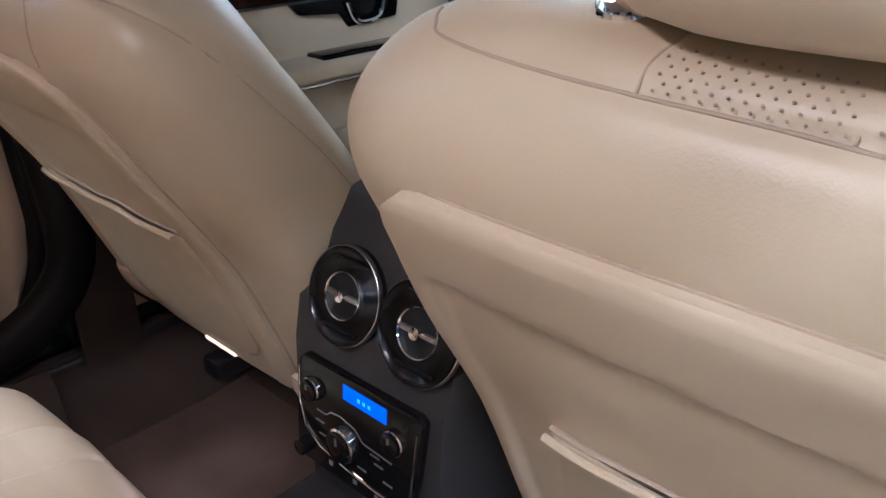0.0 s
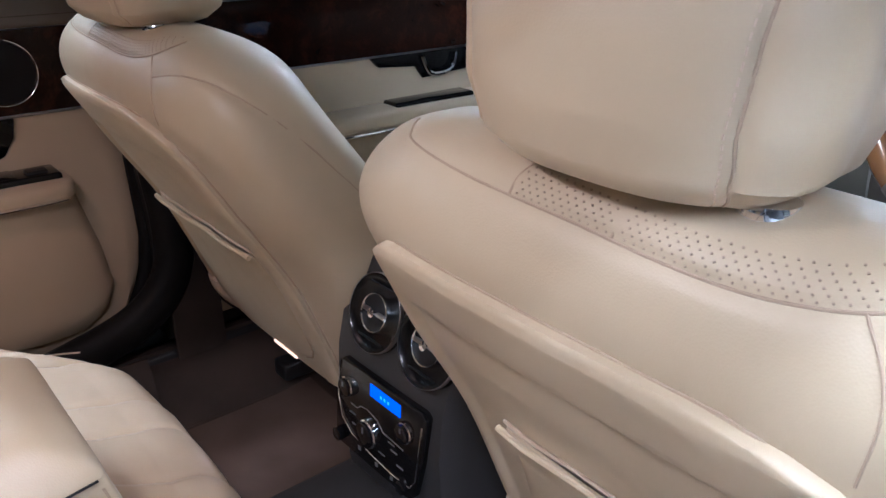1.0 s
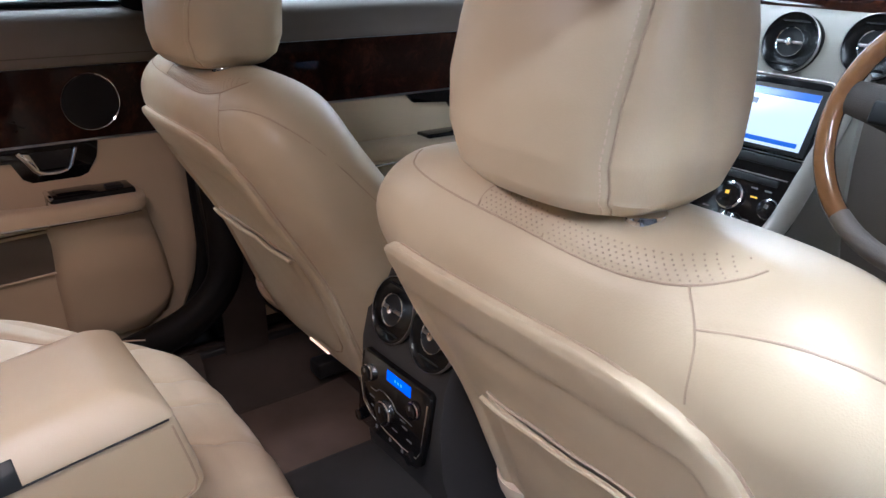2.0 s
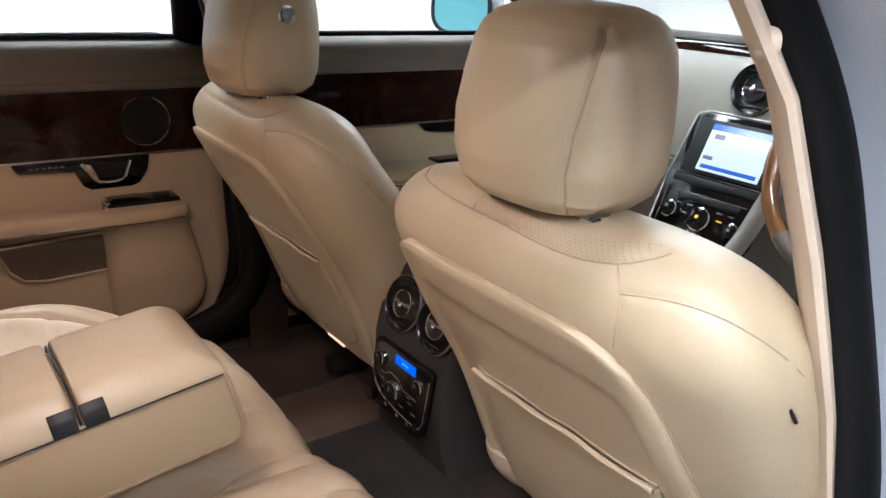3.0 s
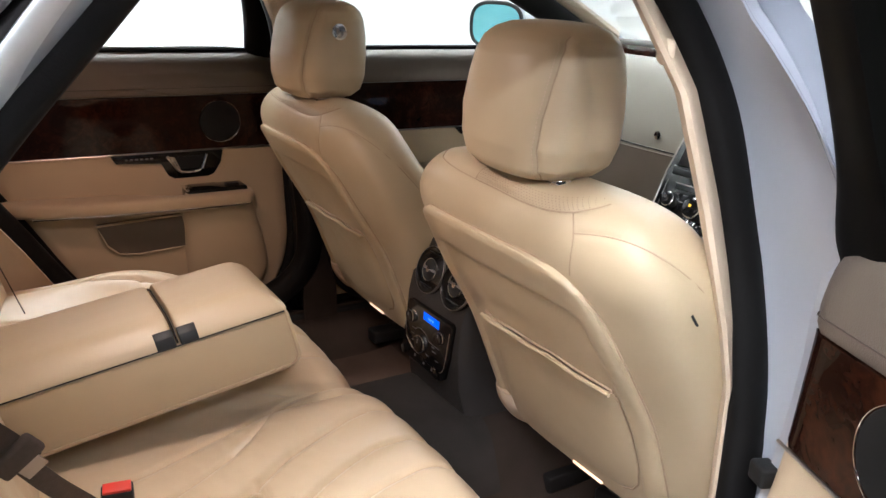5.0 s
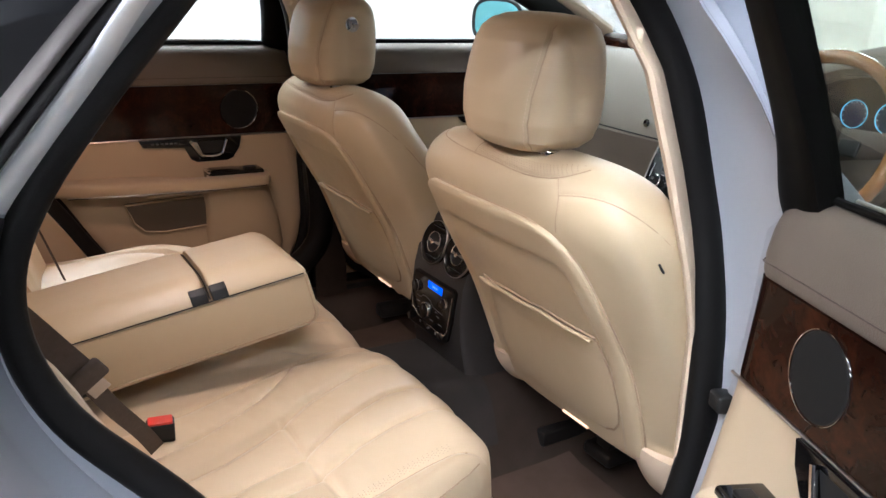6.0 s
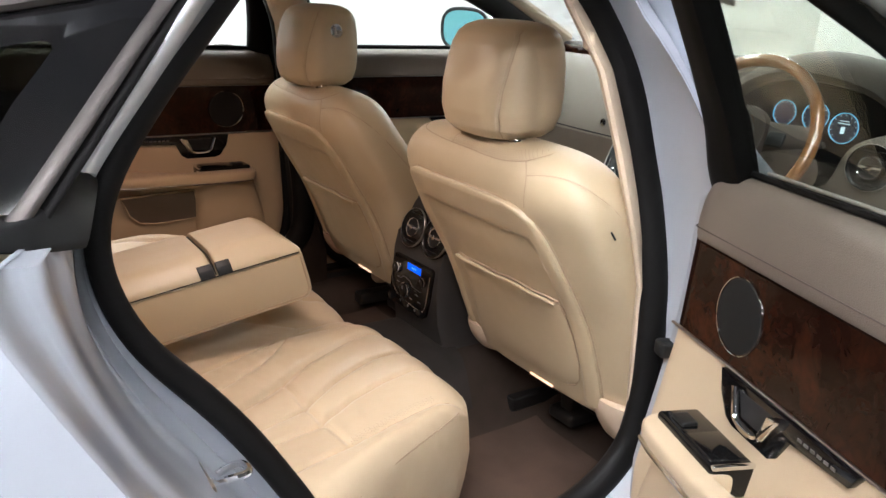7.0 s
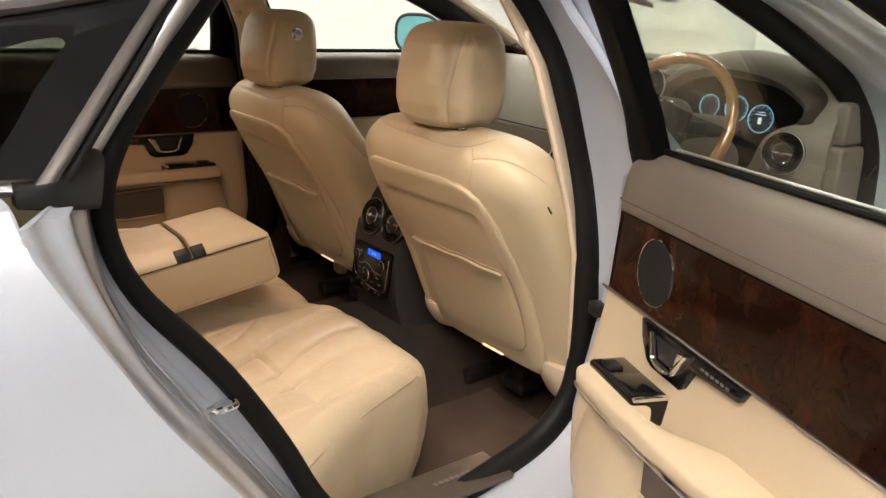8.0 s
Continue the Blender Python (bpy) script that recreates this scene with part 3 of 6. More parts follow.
part("black_border", joined(prism(band, (-0.003, 0, 0.002)), prism([leaning(y, z, 0.0005) for y, z in border[5:10] + clear[11:4:-1]], (-0.003, 0, 0.002))), GLOSS, q, "black border of the quarter glass")


def slant_band(y0, y1, lift, mat, name, parent, label, top=1.36):
    """A band in front of the glass, between two distances from its front edge."""
    pts = smooth_path([Vector((0, y, z)) for y, z in slant], 4)
    rows = [[leaning(p.y + y0 + (y1 - y0) * u, p.z, lift - 0.0035 * abs(2 * u - 1) ** 3) for u in (0, 0.1, 0.3, 0.5, 0.7, 0.9, 1)] for p in pts if p.z < top]
    return part(name, sheet(rows, (-0.012, 0, 0)), mat, parent, label)


slant_band(-0.003, 0.0165, 0.004, SURROUND, "window_surround", q, "satin metal window surround")
slant_band(0.0165, 0.034, -0.008, RUBBER, "black_strip", q, "black strip between window surround and pillar")
part("window_surround", tube([leaning(y, lerp(WINDOW_TOP, y) + 0.004, 0.004) for y in span(1.35, 0.0, 20)], 0.0075, 8), SURROUND, q, "satin metal window surround")
# strip of the pillar with its reflection painted in, cut off over a black corner cover
STRIP_IN = [(1.05, 0.656, 1.256), (1.08, 0.640, 1.283), (1.20, 0.575, 1.390), (1.30, 0.520, 1.480), (1.36, 0.487, 1.535)]
rows = []
for k in span(0, 1, 24):
    zo, zi = 1.0745 + 0.28 * k, 1.0625 + 0.285 * k
    a, b = Vector((*lerp(FRAME_EDGE, zo), zo)), Vector((*lerp(STRIP_IN, zi), zi))
    rows.append([a.lerp(b, u) + Vector((0.010 * math.sin(math.pi * u) ** 0.8 + 0.004, 0, 0.003 * math.sin(math.pi * u))) for u in (0, 0.04, 0.12, 0.25, 0.4, 0.55, 0.7, 0.85, 0.95, 1)])
part("pillar_strip", sheet(rows, (-0.008, 0, 0)), SILVER, car, "rear pillar strip, whitened to stand for its bright reflection")
low = [Vector(p) for p in ((0.792, 1.154, 1.041), (0.786, 1.185, 1.035), (0.774, 1.210, 1.030), (0.757, 1.233, 1.025))]
high = [Vector(p) for p in ((0.786, 1.152, 1.059), (0.768, 1.190, 1.059), (0.694, 1.241, 1.0755), (0.668, 1.263, 1.0625))]
rows = []
for k in (0, 0.06, 0.15, 0.3, 0.5, 0.7, 0.85, 0.94, 1):
    edge = [a.lerp(b, k) for a, b in zip(low, high)]
    rows.append([p + Vector((0.008 * (1 - (2 * k - 1) ** 6) + 0.003, 0, 0)) for p in smooth_path(edge, 6)])
part("corner_cover", sheet(rows, (-0.03, 0, 0)), BLACK, car, "black corner cover at the window line")
part("chrome_strip", tube([Vector((0.785, y, 1.058 + (1.15 - y) * 0.03)) for y in span(1.152, 0.0, 6)], 0.009, 8, flat=0.8), CHROME, car)
shoulder = [[Vector((x, y, z + 0.03 * (1.15 - y) * k)) for x, z, k in ((lerp(OUTER, 1.04), 1.040, 0.0), (0.862, 1.050, 0.3), (0.835, 1.054, 0.6), (0.80, 1.053, 1.0), (0.775, 1.050, 1.0))] for y in span(1.142, -0.4, 20)]
part("shoulder", sheet(shoulder, (0, 0, -0.012)), PAINT, car)

# door striker on the rear jamb
st = thing("door_striker", "chrome door striker loop on the painted jamb", "door striker")
part("loop", tube(smooth_path([(0.752, 1.325, 0.756), (0.772, 1.345, 0.768), (0.776, 1.362, 0.772), (0.756, 1.366, 0.768), (0.735, 1.362, 0.758), (0.728, 1.345, 0.748)], 5), 0.0042, 8), CHROME, st)
part("base", rbox(0.728, 0.785, 1.312, 1.328, 0.738, 0.772, 0.004), BRUSHED, st)
part("stud", turned(((0.0, 0.0), (0.007, 0.0), (0.008, 0.004), (0.0, 0.006)), facing(0.776, 1.330, 0.745, (0.5, 0.6, 0.5)), 16), CHROME, st)

# windscreen and dark rear end
part("windscreen", sheet([[Vector((x * (0.60 + 0.15 * t), 2.24 + 0.95 * t + 0.05 * (1 - abs(x) ** 2), 1.395 - 0.31 * t)) for x in span(-1, 1, 9)] for t in span(0, 1, 8)], (0, 0.003, 0.004)), CLEAR, car, "clear windscreen")
part("bonnet", sheet([[Vector((x, y, 1.075 - 0.02 * (y - 3.25) - 0.08 * (y - 3.2) ** 2 - 0.06 * (x / 0.8) ** 2)) for x in span(-0.86, 0.86, 12)] for y in span(3.22, 4.5, 10)], (0, 0, -0.02)), PAINT, car)
for s in (1, -1):
    part("front_wing", sheet([[Vector((s * (lerp(OUTER, z) - 0.1 * max(0, y - 3.9) ** 2), y, z)) for y in span(3.13, 4.5, 10)] for z in span(0.35, 1.0, 10)], (-0.02 * s, 0, 0)), PAINT, car)
part("boot_lid", sheet([[Vector((x, y, 1.11 - 0.35 * max(0, -0.4 - y) ** 2)) for x in span(-0.84, 0.84, 8)] for y in span(-0.3, -1.1, 8)], (0, 0, -0.02)), PAINT, car)
part("rear_window", sheet([[Vector((x * (0.62 + 0.1 * t), 0.2 - 0.62 * t, 1.30 - 0.20 * t)) for x in span(-1, 1, 6)] for t in span(0, 1, 5)], (0, 0, 0.004)), DARKGLASS, car, "dark tinted rear window")
for s in (1, -1):
    for y in (0.10, 3.72):
        hub = facing(s * 0.80, y, 0.335, (s, 0, 0))
        tyre = part("tyre", turned(((0.235, -0.10), (0.30, -0.115), (0.328, -0.09), (0.335, -0.05), (0.335, 0.05), (0.328, 0.09), (0.30, 0.115), (0.235, 0.10)), hub, 40), RUBBER, car, "black rubber tyre")
        part("rim", turned(((0.0, 0.02), (0.05, 0.03), (0.20, 0.055), (0.225, 0.085), (0.236, 0.09), (0.236, -0.09), (0.0, -0.09)), hub, 40), BRUSHED, tyre, "satin metal wheel rim")
for y, z, d in ((4.5, 0.96, 0.03), (-1.1, 0.92, -0.03)):
    rows = [[Vector((x, y + d * 2 * (1 - (x / 0.9) ** 2), h)) for x in span(-0.86, 0.86, 12)] for h in span(0.25, z, 6)]
    part("bumper", sheet(rows, (0, -d * 0.7, 0)), PAINT, car, "ice blue painted bumper")
shelf = structure("parcel_shelf", rbox(-0.66, 0.66, -0.35, 0.98, 0.90, 0.93, 0.01), TAUPE, "taupe cloth parcel shelf behind the rear seat", "parcel shelf")

# ---- cabin floor ----
def floor_z(x, y):
    """The carpet: footwells with a tunnel between them, rising to the sills and up under the front seats."""
    tun = 0.47
    a = abs(x)
    w = 1 / (1 + math.exp((a - 0.175) / 0.018))
    z = 0.285 + (tun - 0.285) * w
    e = 1 / (1 + math.exp(-(a - 0.60) / 0.014))
    z += 0.095 * e
    rise = 1 / (1 + math.exp(-(y - 2.32) / 0.03))
    z += 0.05 * rise * (1 - w) * (1 - e)
    return z


for s in (1, -1):
    rows = [[Vector((s * x, y, z)) for x, z in ((0.665, 0.20), (0.667, 0.30), (0.667, 0.38), (0.672, 0.40), (0.685, 0.40))] for y in span(0.9, 3.3, 12)]
    structure("inner_sill", sheet(rows, (0.015 * s, 0, 0)), CARPET, "dark brown carpeted inner sill", "sill lining")
structure("bulkhead", rbox(-0.74, 0.74, 3.2, 3.24, 0.2, 0.85, 0.01), CARPET, "dark carpeted bulkhead under the dashboard", "bulkhead")
xs, ys = span(-0.70, 0.70, 80), span(1.0, 3.25, 90)
structure("cabin_floor", sheet([[Vector((x, y, floor_z(x, y))) for x in xs] for y in ys], (0, 0, -0.03)), CARPET, "dark brown cabin carpet with a raised tunnel", "carpet")
part("tunnel_carpet", sheet([[Vector((x, y, floor_z(x, y) + 0.006)) for x in span(-0.185, 0.185, 24)] for y in span(1.5, 2.10, 24)], (0, 0, -0.005)), TUNNEL, bpy.data.objects["cabin_floor"], "dark grey carpet over the tunnel")


def floor_mat(s):
    m = thing("floor_mat", "brown carpet floor mat in the rear footwell", "floor mat", "rear floor mats")
    rows = [[Vector((s * x, y, floor_z(x, y) + 0.011)) for x in span(0.225, 0.555, 10)] for y in span(1.86, 2.26, 10)]
    part("carpet_pad", sheet(rows, (0, 0, -0.009)), MAT_PILE, m)
    c = [(0.225, 1.86), (0.555, 1.86), (0.555, 2.26), (0.225, 2.26)]
    edge = [Vector((s * (a[0] + (b[0] - a[0]) * i / 8), a[1] + (b[1] - a[1]) * i / 8, 0.297)) for a, b in zip(c, c[1:] + c[:1]) for i in range(8)]
    part("binding", tube(edge, 0.0045, 8, True), CARPET, m)


floor_mat(1)
floor_mat(-1)
sc = thing("scuff_plate", "dull brown metal scuff plate on the door sill", "scuff plate")
part("plate", rbox(0.612, 0.702, 1.60, 1.905, 0.436, 0.447, 0.005), material("scuff_plate", (0.085, 0.067, 0.055), 0.45, metal=0.4, second=(0.065, 0.05, 0.042), scale=40), sc)
for k in range(7):
    part("mark", rbox(0.650, 0.657, 1.76 + 0.012 * k, 1.768 + 0.012 * k, 0.446, 0.4482, 0), MARK, sc)
for s in (1, -1):
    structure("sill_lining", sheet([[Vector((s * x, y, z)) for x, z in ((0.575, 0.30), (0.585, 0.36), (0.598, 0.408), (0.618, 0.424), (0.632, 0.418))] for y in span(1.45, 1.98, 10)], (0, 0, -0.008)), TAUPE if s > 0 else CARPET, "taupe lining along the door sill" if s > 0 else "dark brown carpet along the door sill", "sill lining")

# ---- front seats ----
# height, back surface, half depth, half width of the backrest
BACK = [(0.506, 2.128, 0.060, 0.215), (0.512, 2.117, 0.076, 0.245), (0.527, 2.108, 0.088, 0.262), (0.60, 2.080, 0.097, 0.276), (0.717, 2.031, 0.102, 0.284), (0.82, 1.970, 0.102, 0.284),
        (0.88, 1.938, 0.097, 0.280), (0.92, 1.916, 0.093, 0.275), (0.95, 1.908, 0.087, 0.266), (0.975, 1.910, 0.079, 0.250), (0.995, 1.919, 0.067, 0.229), (1.010, 1.931, 0.050, 0.202), (1.019, 1.947, 0.030, 0.165), (1.023, 1.963, 0.010, 0.115)]
ROUND = 3.5


def smooth_table(table, steps=5):
    pts = smooth_path([Vector(r[:3]) for r in table], steps)
    more = smooth_path([Vector((r[3], 0, 0)) for r in table], steps)
    return [(p.x, p.y, p.z, q.x) for p, q in zip(pts, more)]


FINE = smooth_table(BACK)


def seat_row(z):
    return lerp(FINE, z)


def back_y(x, z, out=0.0):
    """The back face of the backrest, x from the seat's middle."""
    yb, b, a = seat_row(z)
    u = min(abs(x) / a, 0.995)
    return yb + b - b * (1 - u ** ROUND) ** (1 / ROUND) - out


def rounded(a, b, n, count):
    out = []
    for k in range(count):
        t = 2 * math.pi * k / count
        c, s = math.cos(t), math.sin(t)
        out.append((a * math.copysign(abs(c) ** (2 / n), c), b * math.copysign(abs(s) ** (2 / n), s)))
    return out


def on_back(points, out=0.0015):
    return [Vector((p.x, back_y(p.x, p.y, out), p.y)) for p in smooth_path([Vector((x, z, 0)) for x, z in points], 8)]


def side_x(y, z):
    """The side face of the backrest at a distance along the car."""
    yb, b, a = seat_row(z)
    v = min(abs(y - yb - b) / b, 0.999)
    return a * (1 - v ** ROUND) ** (1 / ROUND)


HEAD_X, HEAD_ROUND = -0.009, 2.7


def headrest_row(z):
    """half width, half depth, middle of the headrest"""
    return lerp(HEADREST, z)


HEADREST = [(1.026, 0.066, 0.050, 1.974), (1.031, 0.083, 0.065, 1.975), (1.042, 0.097, 0.079, 1.976), (1.065, 0.106, 0.086, 1.977), (1.10, 0.108, 0.087, 1.978), (1.14, 0.104, 0.084, 1.981),
            (1.17, 0.098, 0.079, 1.983), (1.188, 0.090, 0.071, 1.984), (1.199, 0.078, 0.059, 1.985), (1.206, 0.060, 0.042, 1.986), (1.209, 0.035, 0.020, 1.987)]


def on_head(x, z, out=0.0):
    """The back face of the headrest, x from its own middle."""
    a, b, yc = headrest_row(z)
    u = min(abs(x) / a, 0.995)
    return Vector((HEAD_X + x, yc - b * (1 - u ** HEAD_ROUND) ** (1 / HEAD_ROUND) - out, z))


def hang(z):
    """The padding of the headrest sags a little over its posts."""
    return z - 0.008 * min(1.0, max(0.0, (1.10 - z) / 0.074))


def pinched(rings, middle, lines, depth, width):
    """Draw a lofted cover in along its seams, as sewn leather is."""
    pts = np.array([[tuple(p) for p in r] for r in rings])
    push = np.zeros(pts.shape[:2])
    for line in lines:
        q = np.array([tuple(p) for p in line])
        near = np.full(pts.shape[:2], 1.0)
        for p in q:
            near = np.minimum(near, ((pts - p) ** 2).sum(axis=2))
        push = np.maximum(push, depth * np.exp(-near / width ** 2))
    way = np.array([[tuple((Vector(middle(p.z)) - p).normalized()) for p in r] for r in rings])
    pts = pts + way * push[:, :, None]
    return [[Vector(p) for p in r] for r in pts]


# side lobes of the headrest: their seam and how far they reach round
HEAD_SEAM = [(1.0285, 0.066), (1.034, 0.073), (1.046, 0.079), (1.068, 0.082), (1.10, 0.0855), (1.13, 0.0872), (1.155, 0.0872), (1.178, 0.085), (1.194, 0.078)]
HEAD_LOBE = [(1.028, 0.002), (1.045, 0.066), (1.09, 0.066), (1.13, 0.054), (1.165, 0.036), (1.185, 0.018), (1.194, 0.001)]
PANEL_TOP = 0.932
PANEL_LEFT = [(0.535, -0.226), (0.60, -0.232), (0.70, -0.234), (0.80, -0.228), (0.87, -0.219), (0.90, -0.212), (0.916, -0.204), (0.926, -0.190), (0.932, -0.172)]
PANEL_RIGHT = [(0.535, 0.186), (0.60, 0.193), (0.70, 0.195), (0.80, 0.191), (0.85, 0.184), (0.885, 0.173), (0.907, 0.158), (0.920, 0.140), (0.928, 0.118), (0.932, 0.085)]
PANEL_RISE = [(0.0, -0.0015), (0.003, 0.0055), (0.008, 0.0095), (0.016, 0.0112), (0.03, 0.0109), (0.3, 0.0106)]
PANEL_DROP = [(-0.012, 0.0), (-0.004, 0.0012), (0.0, 0.0040), (0.003, 0.0078), (0.008, 0.0088), (0.03, 0.0092)]
POCKET_LEFT = [(0.552, -0.180), (0.60, -0.176), (0.70, -0.162), (0.745, -0.155)]
POCKET_RIGHT = [(0.552, 0.105), (0.560, 0.126), (0.580, 0.141), (0.62, 0.150), (0.675, 0.151), (0.745, 0.144)]


def front_seat(label):
    t = thing("front_seat", label, "car seat", "front seats")
    # seams of the cover
    seams = [on_back(path, 0.0) for path in (
        [(-0.196, 1.010), (-0.188, 1.006), (-0.177, 1.002), (-0.12, 0.998), (-0.07, 0.996), (-0.02, 0.9945), (0.03, 0.992), (0.07, 0.9918), (0.10, 0.994), (0.132, 1.000), (0.157, 1.010), (0.166, 1.0155)],
        [(0.132, 1.000), (0.1465, 0.981), (0.151, 0.960), (0.147, 0.928)],
        [(-0.070, 0.996), (-0.069, 1.007), (-0.061, 1.0175)],
        [(0.007, 0.994), (0.009, 1.007), (0.014, 1.0175)])]
    shoulder = [Vector((x, back_y(x, z), z)) for x, z in ((0.148, 0.980), (0.190, 0.987), (0.224, 0.985))] + [Vector((side_x(y, z), y, z)) for y, z in ((1.957, 0.974), (1.988, 0.950), (2.027, 0.913), (2.050, 0.888), (2.090, 0.845), (2.125, 0.80))]
    seams.append(smooth_path(shoulder, 8))
    rings = []
    for z, yb, b, a in smooth_table(BACK, 10):
        rings.append([Vector((x, yb + b + y, z)) for x, y in rounded(a, b, ROUND, 200)])
    mid = lambda z: (0.0, seat_row(z)[0] + 0.09, z - 0.02)
    back = part("backrest", loft(pinched(rings, mid, seams, 0.0026, 0.0052)), CREAM, t)
    for path in seams:
        part("seam", tube([p + (Vector(mid(p.z)) - p).normalized() * 0.0021 for p in path], 0.0009, 6), SEAM, back)
    # hard back panel: its rolled border stands proud, the field is set back
    rows = []
    for z in span(0.535, PANEL_TOP, 200):
        l, r = lerp(PANEL_LEFT, z), lerp(PANEL_RIGHT, z)
        row = []
        for u in span(0, 1, 100):
            x = l + (r - l) * u
            far = -math.log(math.exp(-150 * (x - l + 0.008)) + math.exp(-150 * (r - x)) + math.exp(-150 * (PANEL_TOP + 0.001 - z))) / 150
            field = -math.log(math.exp(-120 * (x - l - 0.020)) + math.exp(-120 * (r - 0.036 - x)) + math.exp(-120 * (0.8715 - z))) / 120
            row.append(Vector((x, back_y(x, z, lerp(PANEL_RISE, max(far + 0.0045, 0.0)) - lerp(PANEL_DROP, field)), z)))
        rows.append(row)
    part("back_panel", sheet(rows, (0, 0.010, 0.002)), CREAM, back, "cream moulded seat back panel")
    ring = [Vector((lerp(PANEL_LEFT, z), back_y(lerp(PANEL_LEFT, z), z, 0.0), z)) for z in span(0.86, 0.930, 10)] + [Vector((x, back_y(x, PANEL_TOP + 0.001, 0.0), PANEL_TOP + 0.001)) for x in span(-0.17, 0.085, 12)] + [Vector((lerp(PANEL_RIGHT, z) + 0.001, back_y(lerp(PANEL_RIGHT, z), z, 0.0), z)) for z in span(0.930, 0.55, 26)]
    # darker tube stands for the shade in the gap round the panel
    part("panel_gap_shade", tube(ring, 0.0017, 6), SEAM, back)
    # map pocket, slack along its top
    rows = []
    for z in span(0.552, 0.745, 40):
        l, r = lerp(POCKET_LEFT, z), lerp(POCKET_RIGHT, z)
        swell = lerp([(0.552, 0.0055), (0.57, 0.0075), (0.62, 0.0085), (0.70, 0.0095), (0.735, 0.0125), (0.745, 0.0135)], z)
        rows.append([Vector((x, back_y(x, z, swell * (0.35 + 0.65 * (1 - abs(2 * u - 1) ** 14)) + 0.0012 * math.sin(21 * x + 9 * z) * max(0.0, (z - 0.66) / 0.08)), z)) for u, x in ((u, l + (r - l) * u) for u in span(0, 1, 60))])
    part("map_pocket", sheet(rows, (0, 0.006, 0.0)), CREAM, back, "cream leather map pocket")
    lip = [Vector((x, back_y(x, 0.7455, 0.0125), 0.7455 + 0.0012 * math.sin(24 * x + 1) + 0.0010 * math.sin(61 * x))) for x in span(-0.155, 0.144, 40)]
    part("pocket_piping", tube(lip, 0.0034, 8), CREAM, back)
    # darker tube behind the lip stands for the shade in the pocket's mouth
    part("pocket_opening_shade", tube([p + Vector((0, 0.0075, 0.0035)) for p in lip], 0.0022, 6), SEAM, back)
    part("pocket_edge", tube([Vector((lerp(POCKET_RIGHT, z) + 0.001, back_y(lerp(POCKET_RIGHT, z) + 0.001, z, 0.0032), z)) for z in span(0.553, 0.742, 22)], 0.0016, 6), SEAM, back)
    # perforated strip along the shoulder
    holes = []
    for i in range(36):
        for j in range(6):
            x = -0.062 + 0.0060 * i + (0.0030 if j % 2 else 0)
            zt = lerp([(-0.1, 0.997), (0.0, 0.9935), (0.05, 0.9915), (0.08, 0.992), (0.11, 0.995), (0.135, 1.001), (0.155, 1.009)], x)
            z = zt + 0.0028 + 0.0027 * j
            if z > 1.0185 or abs(x - 0.008) < 0.003:
                continue
            holes.append(turned(((0.0, 0.0), (0.00068, 0.0), (0.00068, 0.0006), (0.0, 0.0006)), facing(x, back_y(x, z, 0.0002), z, (0, -0.6, 0.8)), 6))
    tagged(part("perforation", joined(*holes), PERF, back), kind="stuff")
    # lower valance lobes and the lamp between them
    # added black sheet stands for the deep shade under the seat
    part("underseat_void", rbox(-0.20, 0.20, 2.30, 2.315, 0.37, 0.545, 0.006), RUBBER, t, "added black sheet standing for the dark void under the seat")
    for x0, x1, low in ((-0.246, -0.165, 0.496), (0.150, 0.258, 0.474)):
        rows = [[Vector((x, 2.128 - 0.022 * math.sin(math.pi * u) ** 0.6 + 0.03 * (1 - v) ** 2 - 0.10 * (z - 0.45), z)) for u, x in ((u, x0 + (x1 - x0) * u) for u in span(0, 1, 14))] for v, z in ((v, low + (0.559 - low) * v) for v in span(0, 1, 9))]
        part("valance", sheet(rows, (0, 0.05, 0.01)), PLASTIC, t, "cream plastic valance")
    part("lamp_lens", rbox(-0.020, 0.050, 2.109, 2.131, 0.5145, 0.5205, 0.003), FOOTLIGHT, t, "lit warm courtesy lamp under the backrest")
    # cushion, base and runners
    rings = []
    for y, z0, z1, a in ((2.315, 0.44, 0.52, 0.20), (2.325, 0.41, 0.545, 0.235), (2.35, 0.39, 0.55, 0.255), (2.40, 0.39, 0.555, 0.265), (2.58, 0.40, 0.575, 0.265), (2.66, 0.41, 0.58, 0.25), (2.70, 0.43, 0.56, 0.22)):
        rings.append([Vector((x, y, (z0 + z1) / 2 + h)) for x, h in rounded(a, (z1 - z0) / 2, 3.2, 36)])
    part("cushion", loft(rings), CREAM, t)
    for x in (-0.265, 0.215):
        part("side_cover", rbox(x, x + 0.05, 2.28, 2.62, 0.36, 0.46, 0.02), PLASTIC, t, "cream plastic seat side cover")
    part("seat_pan", rbox(-0.21, 0.21, 2.32, 2.6, 0.37, 0.43, 0.01), BLACK, t, "black seat pan")
    for x in (-0.19, 0.19):
        part("runner", rbox(x - 0.022, x + 0.022, 2.20, 2.66, 0.325, 0.36, 0.006), BLACK, t, "black metal seat runner")
    part("blower_duct", joined(rbox(-0.11, -0.03, 2.255, 2.34, 0.335, 0.365, 0.01), rbox(-0.09, -0.05, 2.27, 2.38, 0.36, 0.40, 0.008)), BLACK, t, "black under-seat air duct")
    # headrest with a crescent seam on each side
    crescents = [[on_head(k * p.x, p.y) for p in smooth_path([Vector((x, z, 0)) for x, z in ((0.066, 1.0285), (0.073, 1.034), (0.079, 1.046), (0.082, 1.068), (0.0855, 1.10), (0.0872, 1.13), (0.0872, 1.155), (0.085, 1.178), (0.078, 1.194))], 6)] for k in (1, -1)]
    rings = []
